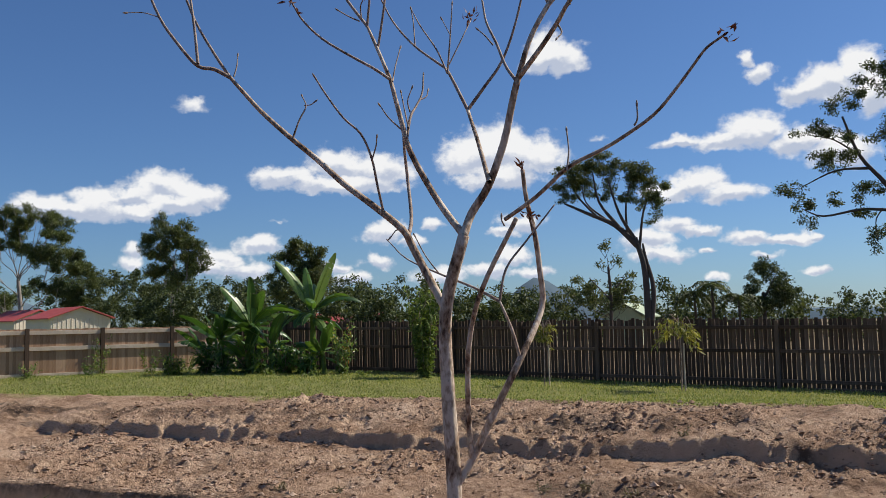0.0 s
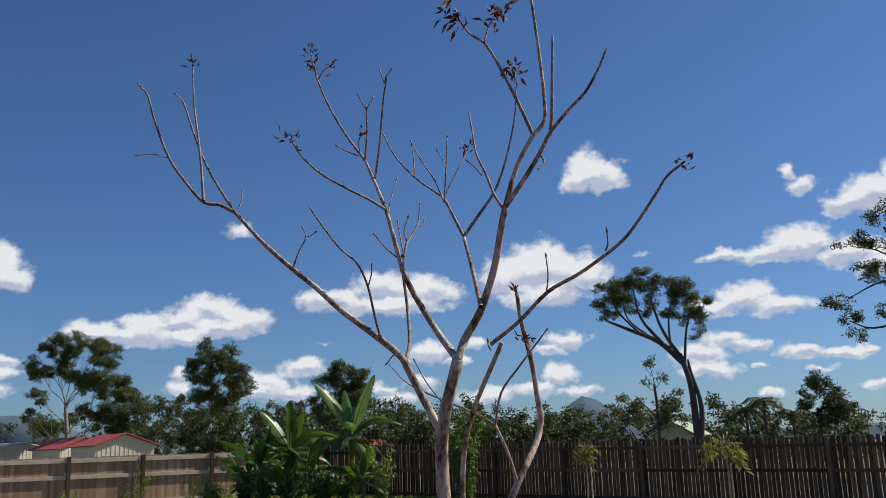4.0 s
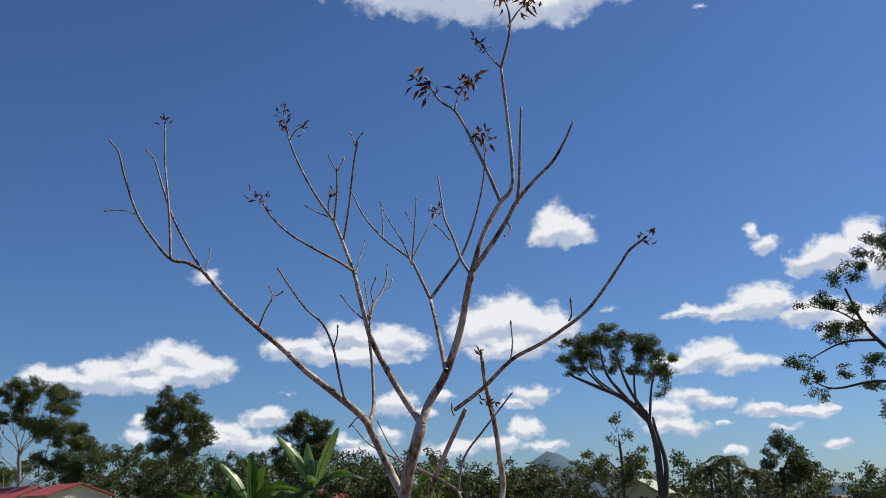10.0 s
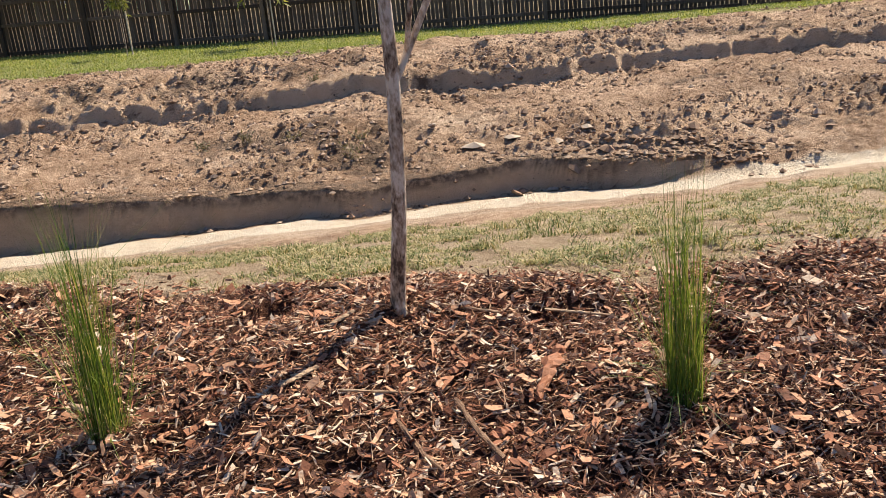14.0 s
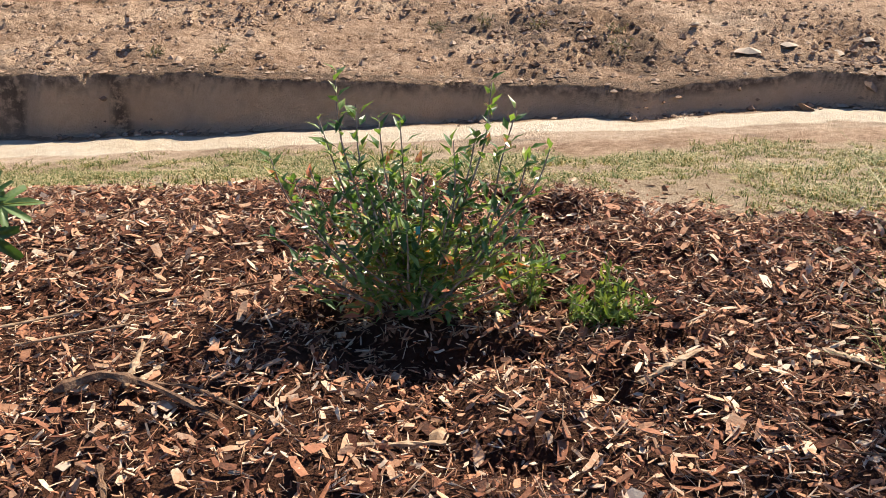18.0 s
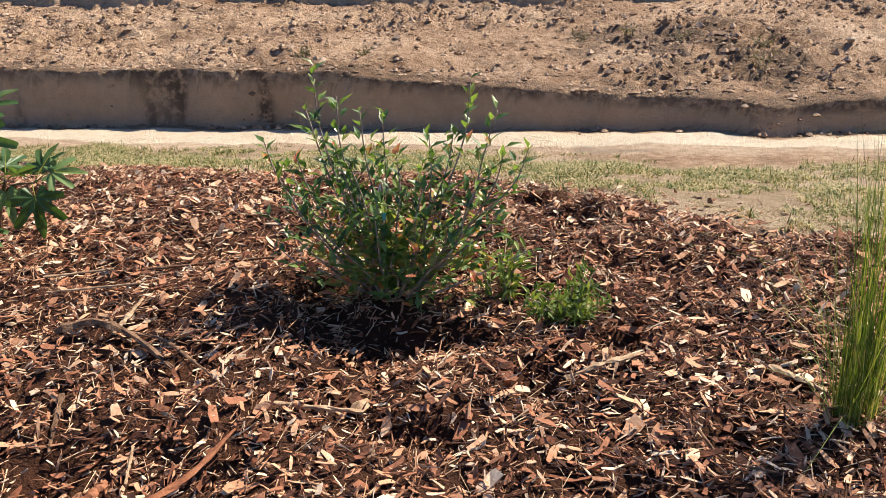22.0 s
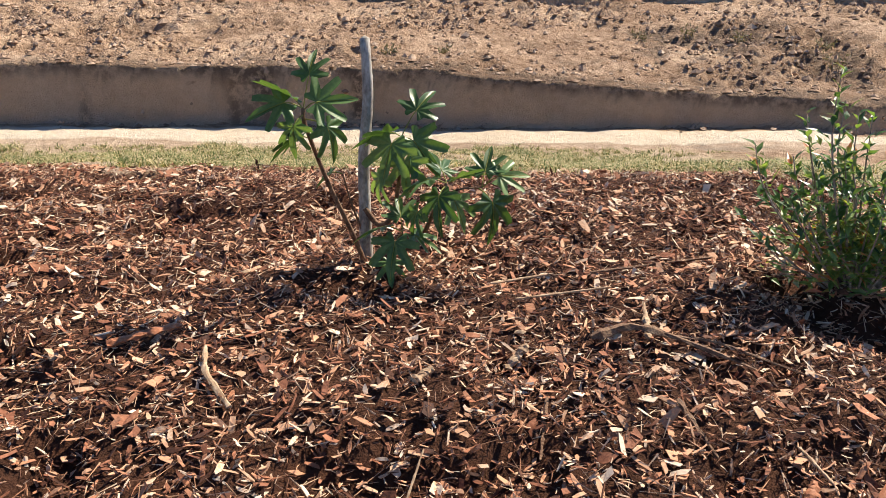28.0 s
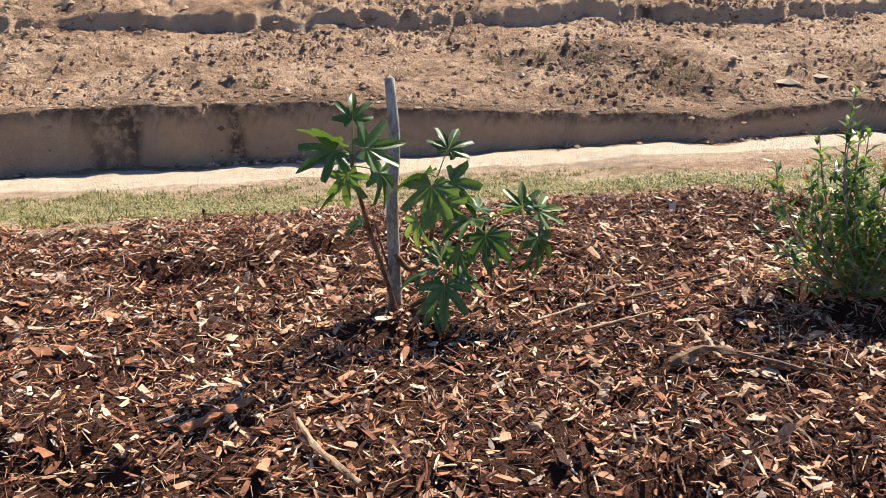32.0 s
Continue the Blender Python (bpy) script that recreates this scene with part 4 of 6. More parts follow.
# ---- trees beyond the fence ----
def crown_mesh(name, blobs, density, size, material, seed, sag=0.5, leafy=17):
    """Foliage as loose clumps of hanging leaves inside each mass (x, y, z, radius, squash), with gaps between the clumps."""
    g = np.random.default_rng(seed)
    vs, ts, n = [], [], 0
    for x, y, z, r, squash in blobs:
        clumps = max(6, int(density * r**1.5))
        lobe = unit(g.normal(0, 1, (6, 3))) * (0.45 + 0.4 * g.random((6, 1))) * [r, r, r * squash]
        pick = g.integers(0, 6, clumps)
        c = [x, y, z] + lobe[pick] + unit(g.normal(0, 1, (clumps, 3))) * (g.random((clumps, 1)) ** 0.5) * ((0.30 + 0.25 * g.random(6)) * r)[pick, None]
        cr = (0.16 + 0.16 * g.random(clumps)) * r**0.5
        each = np.maximum(8, (cr * cr * leafy / size**2).astype(int))
        own = np.repeat(np.arange(clumps), each)
        d = unit(g.normal(0, 1, (len(own), 3))) * (g.random((len(own), 1)) ** 0.5) * [1.15, 1.15, 0.75]
        base = c[own] + d * cr[own, None]
        out = g.normal(0, 0.8, (len(own), 3)) + d * 0.7 + [0, 0, -sag]
        out, L = unit(out), (size * (0.6 + 0.8 * g.random(len(own))))[:, None]
        side = unit(np.cross(out, g.normal(0, 1, (len(own), 3)))) * size * 0.22
        v = np.stack([base, base + out * L * 0.45 + side, base + out * L, base + out * L * 0.45 - side], 1).reshape(-1, 3)
        t = np.arange(len(own))[:, None] * 4 + np.array([0, 1, 2, 3])
        vs.append(v), ts.append(t + n)
        n += len(v)
    return mesh_of(name, np.concatenate(vs), np.concatenate(ts), material)


def big_tree(name, label, trunk, radius, limbs, blobs, leaf, bark, density=30, size=0.28, seed=1, group="", reach=0.0):
    """trunk: points; limbs: lists of points; blobs: foliage masses; reach: thickness of the boughs that run from the trunk into each mass."""
    g = np.random.default_rng(seed + 500)
    ob = thing(name, label, "tree", group=group)
    part("trunk", tube_mesh("trunk", trunk, np.linspace(radius, radius * 0.55, 5), bark, 10), ob)
    for points, r in limbs:
        part("limb", tube_mesh("limb", points, np.linspace(r, r * 0.3, 5), bark, 7), ob)
    for x, y, z, r, squash in blobs if reach else ():
        foot = np.array([np.interp(max(trunk[0][2] + 0.3, min(trunk[-1][2], z - 1.2 * r - 0.45 * abs(x - trunk[-1][0]))), [p[2] for p in trunk], [p[k] for p in trunk]) for k in range(3)])
        end = np.array([x, y, z])
        for turn in (0.0, 0.8, -0.8):
            tip = end + [turn * r * 0.8, g.normal(0, 0.3) * r, (0.55 - 0.3 * abs(turn)) * r * squash]
            fork = foot * 0.45 + end * 0.55 + [g.normal(0, 0.1), 0, -0.18 * r]
            points = [foot, foot * 0.7 + fork * 0.3 + [0, 0, 0.15 * r], fork, tip] if turn == 0 else [fork, fork * 0.5 + tip * 0.5 + [0, 0, -0.08 * r], tip]
            part("bough", tube_mesh("bough", points, [reach * (1 if turn == 0 else 0.55), reach * 0.25], bark, 6), ob)
    part("crown", crown_mesh("crown", blobs, density, size, leaf, seed), ob)
    return ob


big_tree("leaning_gum", "leaning gum tree with dark trunk and flat spreading crown", [(-6.7, 42, -0.2), (-6.7, 42, 2.2), (-6.8, 42, 4.4), (-7.2, 42, 5.9)], 0.21,
         [([(-7.1, 42, 5.5), (-8.2, 42, 6.6), (-9.6, 42, 7.3), (-10.8, 42, 7.9)], 0.17), ([(-7.2, 42, 5.8), (-7.9, 41.6, 7.2), (-8.4, 41.6, 9.0)], 0.11), ([(-7.0, 42, 5.4), (-6.8, 42.3, 7.2), (-6.3, 42.3, 8.4)], 0.08),
          ([(-8.0, 42, 6.5), (-8.9, 41.7, 7.8), (-9.2, 41.7, 9.4)], 0.10), ([(-9.1, 42, 7.1), (-10.1, 42.2, 8.2), (-10.6, 42.2, 9.2)], 0.07), ([(-8.5, 42, 6.8), (-9.7, 42.2, 7.9), (-9.9, 42.2, 9.2)], 0.06),
          ([(-7.6, 42, 6.2), (-7.6, 42, 7.6), (-7.3, 42, 8.8)], 0.07), ([(-6.68, 42, 1.0), (-6.40, 42.1, 3.2), (-6.75, 42.1, 4.9), (-6.85, 42.1, 5.6)], 0.16)],
         [(-10.7, 42, 9.0, 0.85, 0.95), (-9.9, 41.7, 9.6, 0.85, 0.85), (-9.1, 41.6, 9.8, 0.85, 0.8), (-8.4, 42, 9.4, 0.75, 0.9), (-7.7, 42.3, 9.2, 0.85, 0.9), (-6.9, 42.2, 8.9, 0.85, 0.95), (-6.3, 42.2, 8.4, 0.75, 1.0), (-6.0, 42, 7.6, 0.6, 1.0),
          (-6.7, 42, 7.7, 0.65, 0.9), (-10.6, 42, 8.1, 0.6, 0.9), (-9.5, 42, 8.6, 0.7, 0.9), (-8.5, 42, 8.4, 0.6, 0.9), (-7.6, 42, 8.1, 0.55, 0.9), (-11.0, 42, 9.6, 0.5, 0.9), (-6.4, 42, 6.9, 0.4, 1.0)],
         GUM_LEAF, TRUNK, 46, 0.105, 11)
BROAD_MASSES = [(x, 40, z, r * 1.7, 1.05) for x, z, r in (
    (2.8, 11.3, 0.5), (1.8, 10.3, 0.45), (4.1, 12.0, 0.55), (4.8, 12.8, 0.4), (5.5, 11.1, 0.55), (5.9, 9.5, 0.55), (4.5, 9.7, 0.5), (3.0, 9.2, 0.45), (1.7, 8.5, 0.45), (0.4, 7.5, 0.35),
    (0.8, 6.3, 0.4), (4.5, 7.9, 0.55), (3.4, 7.2, 0.4), (5.4, 8.1, 0.5), (6.6, 10.3, 0.55), (7.7, 12.3, 0.5), (7.8, 10.6, 0.55), (7.3, 8.9, 0.55), (7.9, 7.4, 0.5), (6.7, 6.9, 0.4),
    (3.8, 5.5, 0.32), (3.6, 4.8, 0.25), (3.1, 6.2, 0.3), (0.6, 9.9, 0.2), (8.7, 9.2, 0.5), (2.0, 6.9, 0.28), (9.4, 8.9, 0.35), (7.6, 6.6, 0.35))]
big_tree("broad_gum", "tall gum tree with open drooping clumps of dark leaves", [(5.7, 40, -0.2), (5.7, 40, 2.0), (5.8, 40, 4.5), (5.85, 40, 4.9)], 0.25,
         [([(5.8, 40, 4.4), (5.0, 40, 5.8), (4.2, 40, 7.4), (3.2, 40, 8.8), (2.6, 40, 10.6)], 0.16), ([(5.8, 40, 4.6), (6.1, 40, 5.8), (6.8, 40, 7.4), (7.3, 40, 9.8), (7.6, 40, 12.0)], 0.16), ([(4.7, 40, 6.4), (5.1, 40, 8.4), (4.8, 40, 10.2), (4.6, 40, 12.4)], 0.10),
          ([(4.8, 40, 6.2), (3.2, 40, 6.4), (1.6, 40, 6.2), (0.7, 40, 6.6)], 0.08), ([(3.6, 40, 8.2), (2.2, 40, 8.2), (0.8, 40, 7.6)], 0.07), ([(6.6, 40, 7.0), (7.6, 40, 7.8), (8.8, 40, 8.9)], 0.08), ([(6.9, 40, 8.0), (6.0, 40, 9.2), (5.7, 40, 11.0)], 0.08),
          ([(3.3, 40, 8.7), (2.2, 40, 9.6), (1.2, 40, 9.9)], 0.05), ([(4.0, 40, 6.4), (3.7, 40, 5.9), (3.7, 40, 5.2)], 0.04)],
         BROAD_MASSES,
         DARK_LEAF, TRUNK, 34, 0.12, 12)
big_tree("column_tree", "dense dark upright tree behind the fence", [(9.4, 45, -0.2), (9.4, 45, 3), (9.5, 45, 7)], 0.2, [([(9.4, 45, 3), (8.8, 45, 5), (8.7, 45, 7)], 0.09)],
         [(9.4, 45, 9.2, 1.0, 1.2), (9.1, 45, 7.6, 1.4, 1.0), (9.8, 45, 7.0, 1.4, 1.0), (9.0, 45, 5.6, 1.6, 0.9), (10.1, 45, 5.0, 1.6, 0.9), (9.4, 45, 3.6, 1.9, 0.8), (9.2, 45, 2.2, 1.9, 0.7)], DARK_LEAF, TRUNK, 44, 0.17, 13)
big_tree("shade_tree", "dark tree with stout trunk over the fence", [(11.2, 38, -0.2), (11.15, 38, 3.5), (11.0, 38, 7.0), (10.9, 38, 10.0)], 0.34, [([(11.0, 38, 6.5), (12.4, 38, 8.5), (13.6, 38, 9.6)], 0.14), ([(11, 38, 8), (10, 38, 10), (9.6, 38, 11)], 0.1)],
         [(12.6, 38.5, 8.6, 1.4, 0.8), (14.2, 38.5, 7.4, 1.6, 0.9), (13.2, 39, 5.4, 1.6, 0.8), (15.2, 39, 5.0, 1.8, 0.9), (12.2, 39.5, 3.6, 1.6, 0.8), (14.4, 39, 3.0, 2.0, 0.8), (10.4, 38, 11.2, 1.2, 0.8), (12.0, 38, 11.6, 1.4, 0.8)], DARK_LEAF, TRUNK, 40, 0.22, 14)
big_tree("far_gum", "tall leafy gum tree beyond the neighbouring sheds", [(-68.9, 60, -0.2), (-69.2, 60, 4), (-69.6, 60, 7)], 0.28, [],
         [(-71.6, 60, 12.8, 1.7, 0.9), (-69.0, 60, 12.9, 1.6, 0.9), (-73.8, 60, 11.2, 1.5, 0.9), (-66.4, 60, 12.2, 1.6, 0.9), (-64.4, 60, 11.4, 1.5, 1.0), (-70.6, 60, 10.6, 1.6, 0.8), (-67.4, 60, 9.8, 1.8, 0.8), (-64.4, 60, 8.8, 1.9, 0.9),
          (-62.2, 60, 8.4, 1.6, 1.0), (-61.2, 60, 6.6, 1.4, 1.0), (-73.4, 60, 8.2, 1.1, 0.9), (-72.6, 60, 5.2, 1.6, 0.9), (-65.2, 60, 6.4, 1.7, 0.8), (-62.8, 60, 5.2, 1.7, 0.8), (-74.6, 60, 6.4, 0.9, 0.9)], GUM_LEAF, PALE_TRUNK, 52, 0.165, 15, reach=0.06)
big_tree("round_gum", "dark dense gum tree rising over the row", [(-51.2, 60, -0.2), (-51.2, 60, 4), (-51.0, 60, 7.5)], 0.26, [],
         [(-52.6, 60, 11.0, 1.2, 0.9), (-50.4, 60, 10.6, 1.4, 0.9), (-53.3, 60, 9.2, 1.3, 0.9), (-49.2, 60, 9.0, 1.5, 0.9), (-51.4, 60, 9.0, 1.4, 0.9), (-48.6, 60, 7.6, 1.2, 0.9), (-52.6, 60, 7.2, 1.4, 0.9), (-50.2, 60, 6.6, 1.5, 0.8)], GUM_LEAF, PALE_TRUNK, 60, 0.165, 16, reach=0.05)
big_tree("middle_gum", "dark green gum tree behind the banana plants", [(-37.9, 60, -0.2), (-38, 60, 4), (-37.8, 60, 6)], 0.25, [],
         [(-38, 60, 8.5, 1.2, 0.9), (-36.8, 60, 7.8, 1.2, 0.9), (-39.6, 60, 7.3, 1.3, 0.9), (-38, 60, 6.4, 1.7, 0.8), (-36.4, 60, 6.1, 1.4, 0.8), (-40.2, 60, 5.7, 1.3, 0.8), (-38.2, 60, 4.6, 1.8, 0.8)], GUM_LEAF, TRUNK, 50, 0.165, 17, reach=0.05)
big_tree("mid_gum", "small open gum tree beside the green roof", [(-10.4, 50, -0.2), (-10.3, 50, 3), (-10.4, 50, 5)], 0.13, [([(-10.3, 50, 3), (-11.6, 50, 4.4)], 0.06), ([(-10.3, 50, 3.4), (-9.2, 50, 4.6)], 0.06)],
         [(-10.6, 50, 6.1, 0.55, 0.8), (-9.8, 50, 5.5, 0.5, 0.8), (-10.9, 50, 5.2, 0.4, 0.8), (-12.0, 50, 4.2, 0.8, 0.8), (-9.2, 50, 4.0, 0.8, 0.8), (-11.2, 50, 3.4, 1.0, 0.7), (-12.8, 50, 3.0, 0.9, 0.8), (-9.4, 50, 3.0, 0.9, 0.7), (-13.2, 50, 3.7, 0.5, 0.8)], GUM_LEAF, TRUNK, 26, 0.16, 18, reach=0.03)
big_tree("round_tree", "round dark tree in the far row", [(-2.4, 62, -0.2), (-2.4, 62, 3.5)], 0.2, [([(-2.4, 62, 3), (-1.6, 62, 4.6)], 0.1)], [(-2.6, 62, 5.0, 0.95, 0.9), (-1.5, 62, 4.4, 1.0, 0.8), (-3.3, 62, 4.2, 0.9, 0.8), (-2.2, 62, 3.2, 1.6, 0.7), (-0.6, 62, 3.4, 0.9, 0.8)], DARK_LEAF, TRUNK, 48, 0.16, 19)


def palm(at, high, seed):
    """A slender far palm with drooping feather fronds."""
    g = np.random.default_rng(seed)
    ob = thing("palm", "slender palm in the far row of trees", "palm", at, group="far palms")
    part("trunk", tube_mesh("trunk", [(0, 0, -0.2), (0.05, 0, high * 0.5), (0, 0, high)], [0.12, 0.08], TRUNK, 7), ob)
    for i in range(13):
        a, up = i * 2.4, 0.2 + 0.8 * g.random()
        s = np.linspace(0.1, 1, 26)
        rib = np.stack([s * 1.5 * math.cos(a), s * 1.5 * math.sin(a), high + up * s * 1.3 - 1.5 * s * s], -1)
        side = np.array([-math.sin(a), math.cos(a), -0.5])
        v1, t1 = leaf_cards(rib, np.tile(side, (26, 1)) + g.normal(0, 0.2, (26, 3)), g.normal(0, 0.3, (26, 3)) + [0, 0, 1], 0.5, 0.09)
        v2, t2 = leaf_cards(rib, np.tile(side * [-1, -1, 1], (26, 1)) + g.normal(0, 0.2, (26, 3)), g.normal(0, 0.3, (26, 3)) + [0, 0, 1], 0.5, 0.09)
        part("frond", mesh_of("frond", np.r_[v1, v2], np.r_[t1, t2 + len(v1)], DARK_LEAF), ob)


palm((-5.6, 60, 0), 4.1, 3)
palm((-6.9, 61, 0), 3.6, 4)
palm((-3.9, 60, 0), 3.2, 5)

# the far row of woods, uncountable
row, g = [], np.random.default_rng(23)
for i in range(230):
    x = -92 + i * 0.8 + g.normal(0, 0.5)
    y = 64 + g.random() * 22
    line = np.interp(x * 60 / y, [-80, -63, -57, -44, -33, -25, -19, -12, -7, 1, 12, 60], [6.2, 7.4, 7.3, 6.0, 6.0, 5.6, 4.8, 4.3, 4.0, 3.8, 3.7, 4.8])
    tall = (1.7 + (line - 1.7) * y / 60) * (0.84 + 0.16 * noise2(np.array(x), np.array(0.0), 3.0, 91) + 0.14 * g.random())
    r = 0.9 + g.random() * 0.6
    row += [(x, y, tall - r * 0.6, r, 0.9), (x + g.normal(0, 0.8), y + 1, tall * 0.5, r * 1.2, 0.8), (x + g.normal(0, 0.8), y, tall * 0.18, r * 1.2, 0.8)]
tagged(new("far_woods", crown_mesh("far_woods", row, 11, 0.32, DARK_LEAF, 24, 0.3, 19)), "far row of mixed dark green trees", "woods", kind="stuff")
row = []
for i in range(60):
    x = -66 + i * 0.85 + g.normal(0, 0.4)
    y = (46 if x > -42 else 61) + g.random() * 8
    line = np.interp(x * 60 / y, [-66, -57, -44, -33, -25, -15], [8.0, 7.8, 5.9, 5.9, 5.2, 4.0])
    tall = (1.7 + (line - 1.7) * y / 60) * (0.80 + 0.15 * noise2(np.array(x), np.array(3.0), 2.0, 92) + 0.2 * g.random())
    row += [(x, y, tall - 0.7, 0.95, 0.9), (x + g.normal(0, 0.6), y, tall * 0.6, 1.2, 0.9), (x + g.normal(0, 0.6), y, tall * 0.25, 1.3, 0.8)]
tagged(new("garden_trees", crown_mesh("garden_trees", row, 24, 0.24, DARK_LEAF, 25, 0.3, 19)), "dense dark garden trees behind the fence", "woods", kind="stuff")

# far hills
hx = np.linspace(-2300, 1300, 161)
ridge = 14 + 58 * np.exp(-((hx + 435) / 48) ** 2) + 26 * np.exp(-((hx + 365) / 50) ** 2) + 95 * fade(-hx, 1300, 1750) + 3 * noise2(hx, 0 * hx, 60, 93)
hv = np.concatenate([np.stack([hx, 1300 + 0 * hx, -20 + 0 * hx], -1), np.stack([hx, 1340 + 0 * hx, ridge * 0.6], -1), np.stack([hx, 1400 + 0 * hx, ridge], -1), np.stack([hx, 1700 + 0 * hx, -20 + 0 * hx], -1)])
k = np.arange(160)
hq = np.concatenate([np.stack([o + k, o + k + 1, o + 162 + k, o + 161 + k], -1) for o in (0, 161, 322)])
tagged(new("far_hills", mesh_of("far_hills", hv, hq, HILL, True)), "low blue-green hills on the horizon", "hills", kind="structure")


# ---- neighbouring houses ----
def gable_house(name, label, at, wide, deep, eave, rise, roof, wall, turn=0.0):
    ob = thing(name, label, "house", at)
    ob.rotation_euler.z = radians(turn)
    w2, d2 = wide / 2, deep / 2
    v = np.array([(-w2, -d2, 0), (w2, -d2, 0), (w2, d2, 0), (-w2, d2, 0), (-w2, -d2, eave), (w2, -d2, eave), (w2, d2, eave), (-w2, d2, eave), (0, -d2, eave + rise), (0, d2, eave + rise)], float)
    part("wall", mesh_of("wall", v, [np.array([(1, 2, 6, 5), (3, 0, 4, 7), (0, 1, 5, 4), (2, 3, 7, 6)]), np.array([(4, 5, 8), (6, 7, 9)])], wall), ob)
    o = 0.3
    for side in (-1, 1):
        s = side * (w2 + o)
        rv = np.array([(0, -d2 - o, eave + rise + 0.05), (0, d2 + o, eave + rise + 0.05), (s, d2 + o, eave - 0.05), (s, -d2 - o, eave - 0.05)])
        rv = np.r_[rv, rv + [0, 0, 0.08]]
        part("roof", mesh_of("roof", rv, np.array([(0, 1, 2, 3), (7, 6, 5, 4), (0, 3, 7, 4), (1, 5, 6, 2), (2, 6, 7, 3), (0, 4, 5, 1)]), roof), ob)
    for i in range(int(wide / 0.35)):
        x = -w2 + 0.17 + i * 0.35
        part("cladding_rib", bevel_box("cladding_rib", (0.05, 0.03, eave), wall), ob, m=Matrix.Translation((x, -d2 - 0.015, eave / 2)))
    return ob


gable_house("red_shed", "cream metal shed with red gable roof behind the fence", (-54.6, 51.5, 0), 4.6, 5.6, 2.9, 0.8, RED_ROOF, CREAM, 66)
gable_house("red_house", "low house with red roof beyond the fence", (-65.4, 57, 0), 4.6, 4.4, 2.9, 0.9, RED_ROOF, CREAM, 80)
gable_house("pale_shed", "low shed with pale cream roof beyond the fence", (-73.5, 57, 0), 5, 5, 3.1, 0.5, CREAM, CREAM, 80)
gable_house("green_house", "house with pale green metal roof beyond the fence", (-10.5, 57, 0), 2.3, 5, 2.05, 0.75, GREEN_ROOF, GREEN_ROOF, 0)
gable_house("tile_house", "house with orange tiled roof glimpsed between leaves", (-31.0, 55, 0), 6, 6, 1.9, 0.8, RED_ROOF, CREAM, 85)


# ---- plants along the fence ----
def banana_leaf(name, length, wide, lift, bend, seed, torn=0.5, twist=0.0):
    """A long paddle leaf that rises at lift degrees from upright and bends over; its blade is split into strips along the ribs. Returns mesh and spine."""
    g = np.random.default_rng(seed)
    n = 25
    t = np.linspace(0, 1, n)
    a = np.radians(lift + bend * t**1.5)
    spine = np.stack([np.cumsum(np.r_[0, np.sin(a[1:])]), 0 * t, np.cumsum(np.r_[0, np.cos(a[1:])])], -1) * length / (n - 1)
    lie = np.stack([-np.cos(a), 0 * a, np.sin(a)], -1)                 # the upper side of the blade
    half = wide / 2 * np.sin(np.pi * np.clip((t - 0.14) / 0.88, 0, 1) ** 0.8) ** 0.55
    vs, qs, k = [], [], 0
    for side in (-1, 1):
        i = 3
        while i < n - 1:
            j = min(n - 1, i + int(g.integers(1, 4)) + (0 if g.random() < torn else 4))
            fall, gap = 0.25 + 0.5 * torn * g.random(), 0.12 * torn * g.random()
            rows = np.arange(i, j + 1)
            for out, drop in ((0.0, 0.0), (0.45, 0.10 + 0.2 * fall), (0.8, 0.35 * fall + 0.2), (1.0, fall)):
                h = half[rows] * out
                slip = np.interp(rows, [i, j], [gap, -gap])[:, None] * out * (spine[min(j, n - 1)] - spine[i])
                along = np.array([0, 1.0, 0]) * math.cos(twist) + lie[rows] * math.sin(twist)
                above = lie[rows] * math.cos(twist) - np.array([0, 1.0, 0]) * math.sin(twist)
                vs.append(spine[rows] + above * (0.12 * h - drop * h * 0.9)[:, None] + along * (side * h * (1 - 0.25 * drop))[:, None] + slip)
            m = j - i + 1
            for c in range(3):
                r = k + c * m + np.arange(m - 1)
                qs.append(np.stack([r, r + 1, r + m + 1, r + m], -1))
            k += 4 * m
            i = j
    return mesh_of(name, np.concatenate(vs), np.concatenate(qs), BANANA_LEAF, True), spine


def banana_plant(at, crown, leaves, seed, label):
    """leaves: rows of yaw, lift and bend in degrees, and length."""
    ob = thing("banana_plant", label, "banana plant", at, group="banana plants by the fence")
    part("stem", tube_mesh("stem", [(0, 0, -0.1), (0.03, 0, crown * 0.5), (0, 0.02, crown * 1.05)], [0.13, 0.10, 0.06], BAMBOO_LEAF, 10), ob)
    for i, (yaw, lift, bend, length) in enumerate(leaves):
        me, spine = banana_leaf("leaf", length, 0.27 + 0.11 * length, lift, bend, seed * 31 + i, 0.9 if bend > 45 else 0.5, (1 if i % 2 else -1) * (0.8 if lift < 35 else 0.35))
        leaf = part("leaf", me, ob, m=Matrix.Translation((0, 0, crown - 0.08 * (i % 3))) @ Matrix.Rotation(radians(yaw), 4, "Z"))
        part("midrib", tube_mesh("midrib", spine[::4] + [0, 0, 0.006], [0.020, 0.004], BAMBOO_LEAF, 5), leaf, "pale green midrib")
    return ob


def fan_of_leaves(seed, count, low, high, long):
    g = np.random.default_rng(seed)
    return [(i * 137 + g.normal(0, 15), low + (high - low) * ((i * 0.618) % 1), 25 + 60 * ((i * 0.618) % 1) * g.random(), long * (0.8 + 0.35 * g.random())) for i in range(count)]


